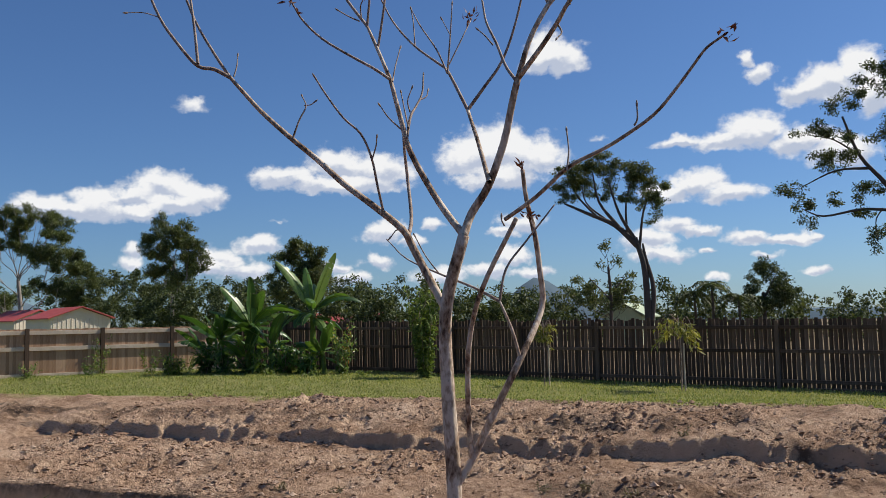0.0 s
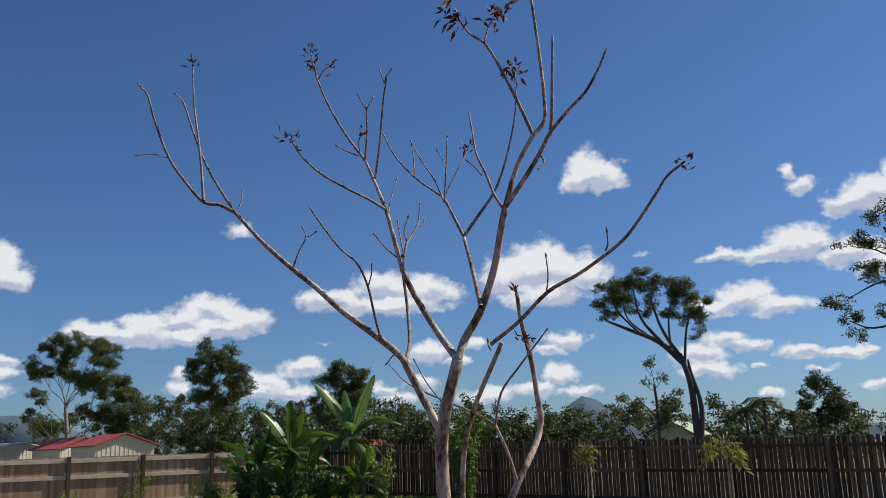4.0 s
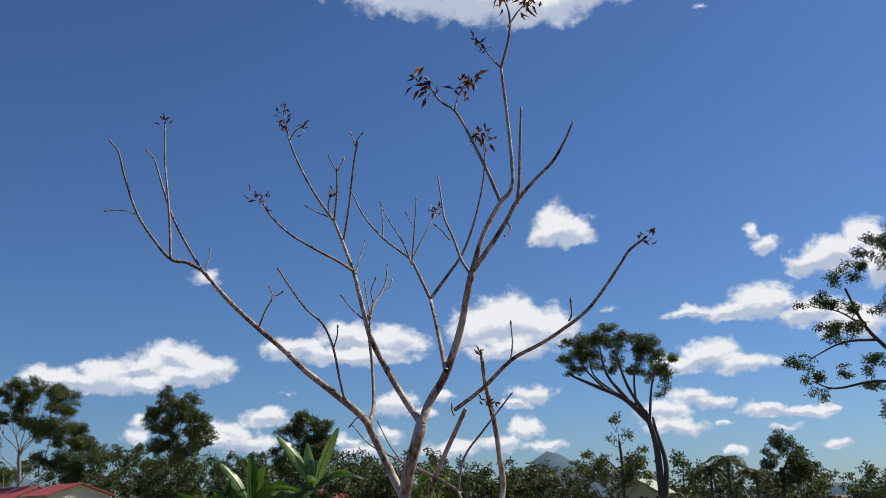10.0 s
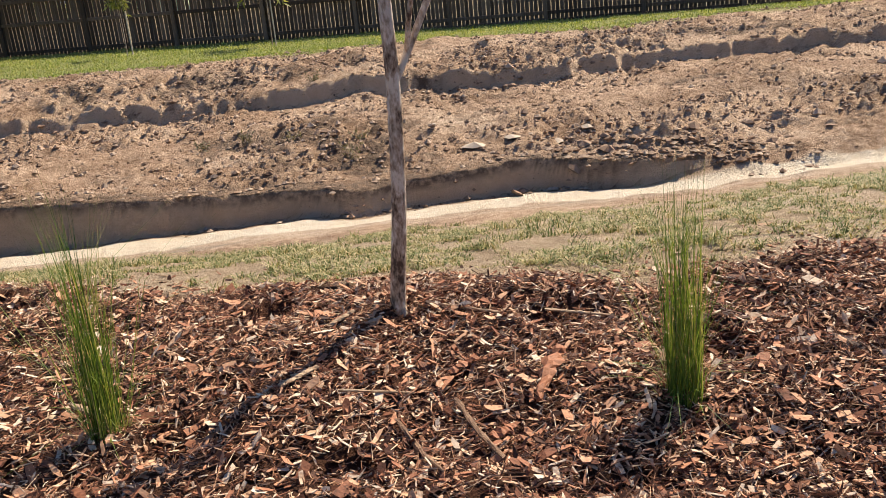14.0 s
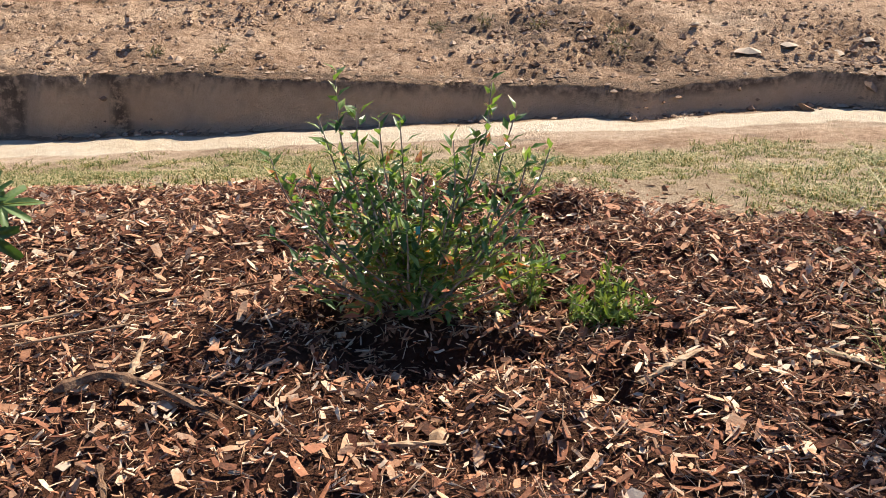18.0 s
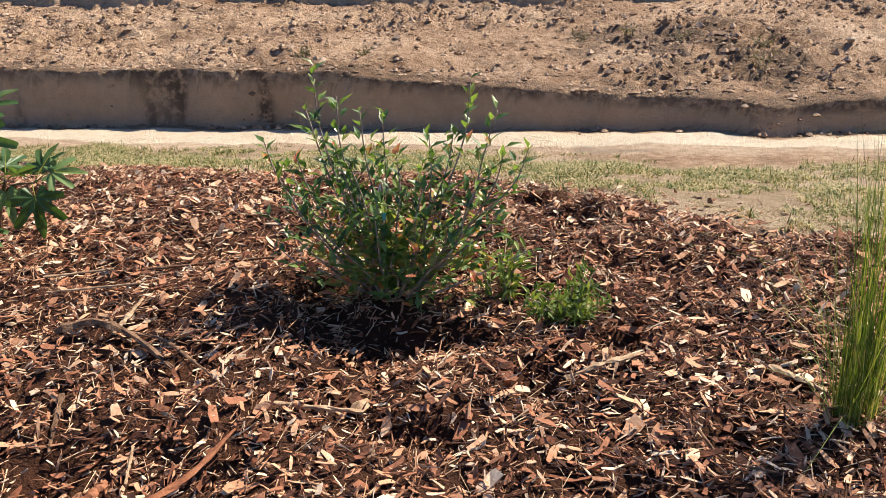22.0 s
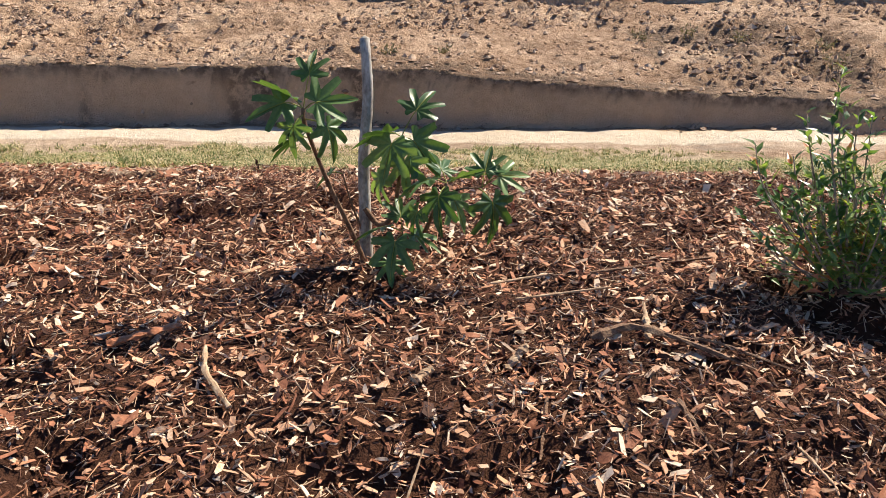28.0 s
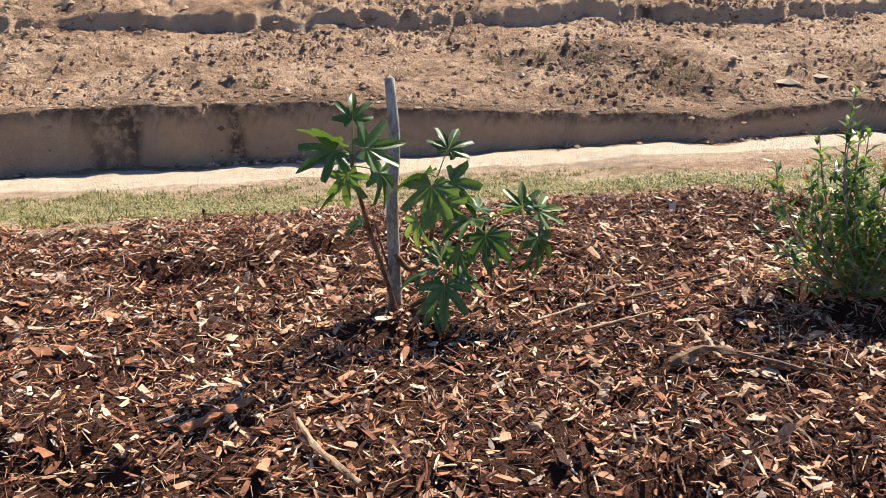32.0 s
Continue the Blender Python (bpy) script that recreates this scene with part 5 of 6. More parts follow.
banana_plant((-13.5, 21.2, 0.05), 2.15, [(214, 22, 30, 2.0), (30, 16, 12, 2.1), (200, 4, 8, 1.6), (30, 46, 80, 1.75), (48, 34, 88, 1.6), (212, 58, 50, 1.5), (300, 50, 70, 1.5), (285, 82, 60, 1.2), (15, 88, 60, 1.1), (230, 90, 60, 1.1), (120, 30, 40, 1.5), (330, 100, 50, 1.0), (260, 95, 60, 1.0)], 42,
             "tall banana plant with torn leaves before the fence")
banana_plant((-15.6, 20.9, 0.05), 1.75, [(212, 28, 20, 1.6), (300, 6, 14, 1.7), (215, 50, 30, 1.5), (30, 55, 50, 1.5), (20, 30, 75, 1.5), (280, 60, 50, 1.3), (320, 75, 60, 1.2), (200, 82, 50, 1.2), (120, 30, 30, 1.4), (250, 95, 50, 1.1)], 41,
             "broad-leaved banana plant in front of the fence corner")
for at, crown, count, long, seed in (((-16.6, 20.7, 0.05), 1.35, 11, 1.45, 43), ((-17.4, 21.0, 0.05), 1.0, 10, 1.3, 44), ((-14.7, 20.7, 0.05), 1.1, 10, 1.3, 46), ((-16.0, 21.5, 0.05), 1.7, 9, 1.4, 47), ((-15.4, 20.4, 0.05), 0.8, 9, 1.2, 48), ((-12.9, 20.8, 0.05), 0.9, 9, 1.0, 45)):
    banana_plant(at, crown, fan_of_leaves(seed, count, 15, 95, long), seed, "broad-leaved banana plant in front of the fence corner")


def leafy_shrub(name, label, category, at, stems, spread, high, leaf, material, seed, leaves=60, hang=0.0, stem_r=0.012, low=0.15, lean=(0, 0)):
    """Stems with leaves along them."""
    g = np.random.default_rng(seed)
    ob = thing(name, label, category, at)
    for i in range(stems):
        a = i * 2.4 + g.normal(0, 0.4)
        reach = spread * (0.25 + 0.75 * g.random())
        top = high * (0.6 + 0.4 * g.random())
        p = np.array([(0.04 * math.cos(a), 0.04 * math.sin(a), -0.03), (reach * 0.45 * math.cos(a) + lean[0] * 0.3, reach * 0.45 * math.sin(a), top * 0.5), (reach * math.cos(a) + lean[0], reach * math.sin(a) + lean[1], top)])
        part("stem", tube_mesh("stem", p, [stem_r, stem_r * 0.4], TWIG, 6), ob)
        s = low + (1 - low) * g.random(leaves)
        base = (p[0] * (1 - s[:, None]) ** 2 + 2 * p[1] * (s * (1 - s))[:, None] + p[2] * s[:, None] ** 2) + g.normal(0, 0.02 * high ** 0.5, (leaves, 3))
        d = g.normal(0, 1, (leaves, 3)) + [0, 0, 0.35 - hang]
        v, t = leaf_cards(base, d, g.normal(0, 0.6, (leaves, 3)) + [0, 0, 1], leaf * (0.6 + 0.7 * g.random(leaves)), leaf * 0.3)
        tagged(part("foliage", mesh_of("foliage", v, t, material), ob), kind="stuff")
    return ob


leafy_shrub("bamboo", "light green bamboo clump against the fence", "bamboo", (-9.2, 20.3, 0.0), 22, 0.62, 2.85, 0.20, BAMBOO_LEAF, 51, 110, 0.5, 0.012, 0.1)


def headed_sapling(name, label, at, stem, sprays, spread, drop, leaf, seed):
    """One thin stem with a head of arching, drooping sprays."""
    g = np.random.default_rng(seed)
    ob = thing(name, label, "tree", at)
    part("stem", tube_mesh("stem", [(0, 0, -0.05), (0.02, 0, stem * 0.5), (0, 0.01, stem)], [0.016, 0.010], TWIG, 7), ob)
    for i in range(sprays):
        a, reach, foot = i * 2.4, spread * (0.5 + 0.5 * g.random()), stem * (0.72 + 0.28 * g.random())
        p = np.array([(0, 0, foot), (0.5 * reach * math.cos(a), 0.5 * reach * math.sin(a), foot + 0.2 + 0.1 * g.random()), (reach * math.cos(a), reach * math.sin(a), foot + 0.12 - drop * g.random())])
        part("twig", tube_mesh("twig", p, [0.007, 0.003], TWIG, 5), ob)
        n = 26
        s = 0.25 + 0.75 * g.random(n)
        base = p[0] * ((1 - s) ** 2)[:, None] + 2 * p[1] * (s * (1 - s))[:, None] + p[2] * (s * s)[:, None] + g.normal(0, 0.02, (n, 3))
        v, t = leaf_cards(base, g.normal(0, 0.7, (n, 3)) + [0.5 * math.cos(a), 0.5 * math.sin(a), -0.8], g.normal(0, 0.6, (n, 3)) + [0, 0, 1], leaf * (0.6 + 0.7 * g.random(n)), leaf * 0.28)
        tagged(part("foliage", mesh_of("foliage", v, t, YELLOW_LEAF), ob), kind="stuff")


headed_sapling("sapling", "thin staked sapling with yellow-green leaves by the fence", (-5.1, 18.4, 0.03), 1.6, 11, 0.34, 0.5, 0.15, 52)
headed_sapling("yellow_sapling", "young sapling with drooping yellow-green leaves", (-1.72, 18.2, 0.02), 1.62, 12, 0.75, 0.45, 0.19, 53)
leafy_shrub("garden_shrub", "small rounded green shrub on the grass", "shrub", (-17.3, 19.2, 0.0), 16, 0.42, 1.05, 0.14, BAMBOO_LEAF, 54, 70, 0.2, 0.01, 0.1)
leafy_shrub("fence_shrub", "brownish green shrub beneath the banana leaves", "shrub", (-12.3, 20.9, 0.0), 14, 0.5, 1.9, 0.16, GREEN_LEAF, 55, 60, 0.2, 0.01, 0.1)
for i, (x, y, h) in enumerate([(-17.2, 20.6, 1.3), (-16.2, 20.3, 1.4), (-15.2, 20.5, 1.3), (-14.2, 20.7, 1.4), (-13.3, 20.4, 1.2)]):
    leafy_shrub("understorey_shrub", "dark green broad-leaved shrub under the banana plants", "shrub", (x, y, 0.0), 12, 0.6, h, 0.30, BANANA_LEAF, 90 + i, 26, 0.3, 0.012, 0.1)
for i, (x, y, h) in enumerate([(-20.6, 19.2, 1.0), (-19.4, 20.6, 1.1), (-18.6, 21.6, 0.9), (-21.6, 17.6, 0.8), (-20.9, 19.9, 1.7), (-22.4, 16.6, 0.6), (-15.4, 19.7, 0.45), (-14.0, 19.6, 0.5), (-12.6, 19.5, 0.5), (-11.3, 20.4, 0.4)]):
    leafy_shrub("weed_clump", "weedy green clump at the foot of the fence", "weeds", (x, y, 0.0), 8, 0.4, h, 0.12, BAMBOO_LEAF, 60 + i, 40, 0.0, 0.006, 0.05)
for x, y, z in ((-4.95, 18.35, 0.0), (-1.62, 18.1, 0.0)):
    stake = thing("garden_stake", "thin grey timber stake beside a sapling", "stake", (x, y, z), group="sapling stakes")
    part("shaft", bevel_box("shaft", (0.03, 0.03, 1.2), RAIL), stake, m=Matrix.Translation((0, 0, 0.55)))

# ---- shrub with glossy leaves in the mulch ----
bush = thing("leafy_bush", "glossy green bush with some orange young leaves, in mulch", "shrub", (-2.74, 0.03, -0.07))
g = np.random.default_rng(71)
shoots = [(-0.27, -0.04, 0.98), (-0.20, 0.02, 0.84), (-0.30, 0.05, 0.78), (-0.10, 0.06, 0.78), (-0.02, 0.10, 0.76), (-0.16, -0.05, 0.66), (-0.36, 0.00, 0.62), (-0.52, 0.05, 0.66), (-0.44, 0.12, 0.54), (0.06, 0.02, 0.62),
          (0.34, 0.16, 0.86), (0.42, 0.20, 0.74), (0.26, 0.12, 0.70), (0.48, 0.10, 0.62), (0.56, 0.16, 0.60), (0.20, 0.06, 0.68), (0.36, 0.02, 0.52), (-0.34, -0.08, 0.44), (-0.48, 0.02, 0.36), (0.14, -0.06, 0.50),
          (0.44, 0.0, 0.40), (0.30, -0.10, 0.34), (-0.20, -0.14, 0.36), (-0.02, -0.14, 0.42), (-0.42, -0.10, 0.26), (-0.06, 0.16, 0.58), (0.10, 0.14, 0.54), (-0.24, 0.12, 0.60), (0.52, -0.06, 0.26), (-0.10, -0.04, 0.60)]
shoots += [(0.36 * math.cos(a) * r, 0.04 + 0.18 * math.sin(a) * r, h) for a, r, h in zip(np.arange(16) * 2.4, 0.25 + 0.75 * g.random(16), 0.16 + 0.34 * g.random(16))]
for dx, dy, h in shoots:
    p = np.array([(dx * 0.10, dy * 0.15, -0.03), (dx * 0.60 + g.normal(0, 0.02), dy * 0.6, h * 0.42), (dx * 0.86, dy * 0.9, h * 0.74), (dx + g.normal(0, 0.02), dy, h)])
    stem = part("stem", tube_mesh("stem", p, [0.006, 0.002], TWIG, 6), bush)
    n = 14 + int(34 * h)
    s = 0.20 + 0.80 * (np.arange(n) + g.random(n)) / n
    pos = np.stack([np.interp(s, [0, 0.45, 0.8, 1], p[:, c]) for c in range(3)], -1)
    pos = pos + g.normal(0, 0.10, (n, 3)) * np.clip(1.05 - s[:, None], 0, 0.6)
    along = unit(p[3] - p[1])
    spin = np.arange(n) * 2.4 + g.normal(0, 0.3, n)
    d = along * (0.45 + 0.6 * s[:, None]) + np.stack([np.cos(spin), np.sin(spin), 0.0 * s], -1) + g.normal(0, 0.25, (n, 3))
    v, t = leaf_cards(pos, d, np.stack([-np.cos(spin), -np.sin(spin), 1.3 + 0 * s], -1) + g.normal(0, 0.4, (n, 3)), (0.070 + 0.036 * g.random(n)) * (1.12 - 0.35 * s), 0.027, 0.18)
    tagged(part("foliage", mesh_of("foliage", v, t, GREEN_LEAF), bush), kind="stuff")
part("tag", bevel_box("tag", (0.016, 0.003, 0.03), TAG, 0.001), bush, "small teal plant tag", Matrix.Translation((0.02, -0.15, 0.42)))
leafy_shrub("low_weed", "low sprawling pale green weed beside the bush", "weeds", (-2.02, -0.10, -0.07), 16, 0.22, 0.15, 0.055, BAMBOO_LEAF, 72, 34, 0.1, 0.003, 0.1)
leafy_shrub("trailing_shoot", "trailing side shoot with pale leaves on the mulch", "weeds", (-2.30, 0.10, -0.06), 7, 0.20, 0.22, 0.07, BAMBOO_LEAF, 73, 20, 0.1, 0.003, 0.1)

# ---- fig tree in the mulch ----
fig = thing("fig_tree", "young fig tree with cut grey stem and lobed leaves, in mulch", "fig tree", (-4.86, 0.33, -0.07))
part("trunk", tube_mesh("trunk", [(0, 0, -0.05), (0.0, 0.01, 0.2), (0.0, 0.05, 0.5), (0.022, 0.10, 0.75), (0.012, 0.15, 1.0)], [0.034, 0.028, 0.026, 0.024, 0.022], GREY_BARK, 10), fig)


def fig_leaf(name, size, bend, fold):
    """A five-lobed leaf with deep sinuses, drooping at its tips and folded along its midrib."""
    a = np.linspace(-2.6, 2.6, 105)
    lobes = [(0.0, 1.0, 0.235), (0.72, 0.90, 0.225), (-0.72, 0.90, 0.225), (1.52, 0.68, 0.28), (-1.52, 0.68, 0.28), (2.35, 0.36, 0.3), (-2.35, 0.36, 0.3)]
    r = 0.29 + sum((h - 0.29) * np.exp(-np.abs((a - c) / w) ** 2.2) for c, h, w in lobes)
    r *= 1 + 0.05 * np.cos(a * 31) * (r > 0.4)
    rim = np.stack([np.cos(a) * r, np.sin(a) * r], -1)
    v2 = np.concatenate([np.zeros((1, 2)), rim * 0.4, rim * 0.75, rim])
    far = (v2**2).sum(-1)
    z = -bend * far + fold * np.abs(v2[:, 1]) - 0.07 * np.cos(np.arctan2(v2[:, 1], v2[:, 0]) * 9.4) * far**0.5
    v = np.concatenate([v2, z[:, None]], -1) * size
    n, k = len(a), np.arange(len(a) - 1)
    rings = [np.stack([1 + o + k, 1 + o + n + k, 2 + o + n + k, 2 + o + k], -1) for o in (0, n)]
    return mesh_of(name, v, rings + [np.stack([0 * k, 1 + k, 2 + k], -1)], FIG_LEAF, True)


FIG_BENDS = ((0.05, 0.12), (0.22, 0.05), (0.4, 0.18))
fig_leaves = [fig_leaf("leaf", 0.142, b, f) for b, f in FIG_BENDS]
fig_ribs = [tube_mesh("midrib", [(0.142 * s, 0, 0.142 * (-b * s * s - 0.07 * s) + 0.0014) for s in (0, 0.3, 0.6, 0.92)], [0.0022, 0.0008], YELLOW_LEAF, 4) for b, f in FIG_BENDS]
# each shoot: its points, thickness, and its leaves as (place along it, yaw, pitch down, roll, size)
fig_shoots = [
    ([(0, -0.03, 0.0), (-0.06, -0.10, 0.22), (-0.13, -0.18, 0.45), (-0.20, -0.25, 0.72), (-0.205, -0.26, 0.80)], 0.012,
     [(1.0, 165, -25, 25, 1.15), (1.0, 205, 10, -35, 1.1), (0.98, 80, -60, 0, 0.85), (0.97, 10, -5, 50, 1.15), (0.92, 245, 75, 0, 0.9), (0.86, 340, 62, 20, 1.0), (0.70, 190, 35, 25, 1.05)]),
    ([(0.0, 0.0, 0.27), (0.06, -0.02, 0.20), (0.12, -0.04, 0.24), (0.155, -0.05, 0.38), (0.175, -0.05, 0.62)], 0.014,
     [(1.0, 190, 15, 30, 1.2), (1.0, 240, 55, -15, 1.25), (1.0, 50, -40, 25, 1.05), (0.99, 345, 50, 40, 1.35), (0.94, 285, 72, 10, 1.1), (0.86, 215, 70, 0, 0.9)]),
    ([(0.03, -0.05, 0.02), (0.12, -0.08, 0.08), (0.24, -0.12, 0.15), (0.31, -0.14, 0.30), (0.37, -0.14, 0.44)], 0.013,
     [(1.0, 115, -25, 25, 1.05), (1.0, 195, 15, 15, 1.2), (0.98, 255, 50, 20, 1.1), (0.97, 25, -5, -30, 1.05), (0.92, 310, 45, 0, 1.0), (0.84, 210, 60, 0, 0.95)]),
    ([(0.34, -0.14, 0.37), (0.42, -0.16, 0.42), (0.52, -0.16, 0.43)], 0.006, [(1.0, 75, -40, 0, 0.95), (1.0, 15, -5, 35, 1.0), (0.93, 305, 72, 0, 1.25)]),
    ([(0.05, -0.06, 0.02), (0.09, -0.12, 0.05), (0.11, -0.14, 0.10)], 0.006, [(1.0, 60, 10, 0, 0.6), (1.0, 280, 40, 0, 0.75)]),
    ([(0.14, -0.1, 0.09), (0.18, -0.18, 0.16), (0.18, -0.20, 0.24)], 0.007, [(1.0, 100, -35, 0, 0.9), (1.0, 190, 10, 20, 1.05), (0.95, 255, 40, 0, 1.15), (0.85, 345, 25, 0, 0.95)]),
    ([(0.0, 0.0, 0.12), (-0.05, -0.02, 0.28), (-0.09, -0.02, 0.44)], 0.006, [(1.0, 180, 40, 0, 0.7)])]
for points, r, leaves in fig_shoots:
    p = np.array(points)
    part("branch", tube_mesh("branch", p, [r, r * 0.6], BROWN_WOOD, 8), fig)
    for i, (along, yaw, pitch, roll, big) in enumerate(leaves):
        at = np.array([np.interp(along, np.linspace(0, 1, len(p)), p[:, c]) for c in range(3)])
        turn = math.radians(yaw)
        out = np.array([math.cos(turn), math.sin(turn), 0.5 - 0.012 * pitch]) * (0.055 + 0.022 * (i % 3))
        part("petiole", tube_mesh("petiole", [at, at + out * 0.6 + [0, 0, 0.008], at + out], [0.003, 0.002], YELLOW_LEAF, 5), fig)
        m = Matrix.Translation(at + out) @ Matrix.Rotation(turn, 4, "Z") @ Matrix.Rotation(radians(pitch), 4, "Y") @ Matrix.Rotation(radians(roll), 4, "X") @ Matrix.Scale(big, 4)
        leaf = part("leaf", fig_leaves[i % 3], fig, m=m)
        part("midrib", fig_ribs[i % 3], leaf, "pale green midrib")


# ---- sedges ----
def sedge(at, high, count, spread, seed, label):
    """A tuft of thin round-looking stems rising from a tight foot, with a few that lean far out and dry ones at the foot."""
    global rng
    rng = np.random.default_rng(seed)
    ob = thing("sedge_clump", label, "sedge", at, group="sedges in the mulch")
    for n, lean, low, hh, wide in ((count // 2, 0.10 * spread, 0.55, 1.0, 0.0028), (count // 2, 0.26 * spread, 0.3, 0.8, 0.0028), (count // 3, 0.5 * spread, 0.15, 0.55, 0.0028), (count // 12, 0.75 * spread, 0.7, 1.0, 0.003), (count // 6, 1.6, 0.12, 0.3, 0.0034)):
        a, r = rng.random(n) * 6.283, 0.06 * rng.random(n) ** 0.5
        tall = high * hh * (low + (1 - low) * rng.random(n))
        v, q, t = blades(r * np.cos(a), r * np.sin(a), 0 * a - 0.02, tall, wide, lean * (0.2 + 1.1 * rng.random(n)))
        tagged(part("blade_tuft", mesh_of("blade_tuft", v, q + t, SEDGE), ob), kind="stuff")
    return ob


sedge((-1.14, -0.75, -0.07), 1.12, 210, 1.5, 81, "tall open clump of thin green sedge blades in mulch")
sedge((0.91, -1.04, -0.09), 1.02, 240, 1.1, 82, "upright clump of bright green sedge in mulch")
rng = np.random.default_rng(9)


# ---- mulch, clods and grass: uncountable ----
def chips(x, y, z, length, wide, thick, tilt):
    """Split flakes of bark lying at random: a ragged six-cornered outline with a bent back and an edge."""
    n = len(x)
    a, b, c = rng.random(n) * 6.283, rng.normal(0, tilt, n), rng.normal(0, tilt, n)
    u = unit(np.stack([np.cos(a), np.sin(a), np.tan(b)], -1))
    s = unit(np.stack([-np.sin(a), np.cos(a), np.tan(c)], -1))
    w = np.cross(u, s)
    o = np.stack([x, y, z], -1)
    L, W, T = length[:, None] / 2, wide[:, None] / 2, thick[:, None]
    bend = (rng.normal(0, 0.06, n) * length)[:, None]
    top = []
    for p, q in ((-1.0, -0.75), (-0.2, -1.0), (0.95, -0.8), (1.0, 0.6), (0.2, 1.0), (-1.0, 0.8)):
        pj, qj = p + rng.normal(0, 0.14, n)[:, None], q + rng.normal(0, 0.26, n)[:, None]
        top.append(o + u * L * pj + s * W * qj + w * bend * pj * pj)
    v = np.stack(top + [k - w * T for k in top], 1).reshape(-1, 3)
    k = np.arange(n)[:, None] * 12
    quads = [k + f for f in ([0, 1, 4, 5], [1, 2, 3, 4])] + [k + [e, e + 6, (e + 1) % 6 + 6, (e + 1) % 6] for e in range(6)]
    return v, np.concatenate(quads, 0)


def shreds(x, y, z, length, wide, tilt):
    """Thin split fibres: three-sided slivers that taper at one end."""
    n = len(x)
    a = rng.random(n) * 6.283
    u = unit(np.stack([np.cos(a), np.sin(a), np.tan(rng.normal(0, tilt, n))], -1))
    s = unit(np.cross(u, [0, 0, 1.0]))
    o, half, w = np.stack([x, y, z], -1), u * length[:, None] / 2, wide[:, None]
    bow = np.cross(s, u) * (rng.normal(0, 0.05, n) * length)[:, None]
    ring = [s * w / 2, -s * w / 2, np.cross(s, u) * w * 0.5]
    v = np.stack([o - half + k for k in ring] + [o + half * 0.9 + bow + k * 0.4 for k in ring], 1).reshape(-1, 3)
    k = np.arange(n)[:, None] * 6
    return v, np.concatenate([k + f for f in ([0, 1, 4, 3], [1, 2, 5, 4], [2, 0, 3, 5])], 0)


def scatter_bed(n):
    x = -8.4 + 11.8 * rng.random(n)
    y = -1.75 + (bed_edge(x) + 1.75) * rng.random(n)
    return x, y


x, y = scatter_bed(70000)
big = rng.random(len(x)) ** 3.0
length = 0.014 + 0.052 * big + 0.018 * rng.random(len(x))
v, q = chips(x, y, height(x, y) + 0.002 + 0.030 * rng.random(len(x)), length, length * (0.10 + 0.34 * rng.random(len(x)) ** 1.8), 0.001 + 0.002 * rng.random(len(x)), 0.42)
tagged(new("mulch", mesh_of("mulch", v, q, CHIP)), "red-brown bark and wood chip mulch", "mulch", kind="stuff")
n = 2600
x = -8.8 + 13.2 * rng.random(n)
y = bed_edge(x) + rng.exponential(0.16, n)
x2, y2 = scatter_bed(3400)
length = np.r_[0.018 + 0.05 * rng.random(n) ** 3, 0.028 + 0.06 * rng.random(3400) ** 2.5]
x, y = np.r_[x, x2], np.r_[y, y2]
v, q = chips(x, y, height(x, y) + np.r_[np.full(n, 0.006), np.full(3400, 0.028)], length, length * (0.22 + 0.4 * rng.random(len(x))), 0.0015 + 0.002 * rng.random(len(x)), 0.34)
tagged(new("loose_chips", mesh_of("loose_chips", v, q, CHIP)), "larger loose bark flakes and stray chips", "mulch", kind="stuff")
x, y = scatter_bed(30000)
length = 0.03 + 0.10 * rng.random(len(x)) ** 2.5
v, q = shreds(x, y, height(x, y) + 0.012 + 0.018 * rng.random(len(x)), length, 0.0026 + 0.004 * rng.random(len(x)), 0.34)
tagged(new("mulch_splinters", mesh_of("mulch_splinters", v, q, SPLINTER)), "thin bark shreds and splinters over the mulch", "mulch", kind="stuff")


def clods(x, y, z, size, flat=0.7):
    """Rough lumps: jittered octahedra cut once, twenty-four triangles each."""
    n = len(x)
    base = np.array([(1, 0, 0), (-1, 0, 0), (0, 1, 0), (0, -1, 0), (0, 0, 1), (0, 0, -1), (0.7, 0.7, 0.25), (-0.7, 0.7, 0.25), (-0.7, -0.7, 0.25), (0.7, -0.7, 0.25)], float)
    f = np.array([(4, 0, 6), (4, 6, 2), (4, 2, 7), (4, 7, 1), (4, 1, 8), (4, 8, 3), (4, 3, 9), (4, 9, 0), (5, 6, 0), (5, 2, 6), (5, 7, 2), (5, 1, 7), (5, 8, 1), (5, 3, 8), (5, 9, 3), (5, 0, 9)])
    v = base[None] * (0.65 + 0.55 * rng.random((n, len(base), 1))) * [1, 1, flat]
    a = rng.random(n) * 6.283
    ca, sa = np.cos(a)[:, None], np.sin(a)[:, None]
    v = np.stack([v[..., 0] * ca - v[..., 1] * sa, v[..., 0] * sa + v[..., 1] * ca, v[..., 2]], -1) * size[:, None, None] * (0.75 + 0.5 * rng.random((n, 1, 3)))
    v += np.stack([x, y, z], -1)[:, None]
    return v.reshape(-1, 3), (np.arange(n)[:, None, None] * len(base) + f).reshape(-1, 3)


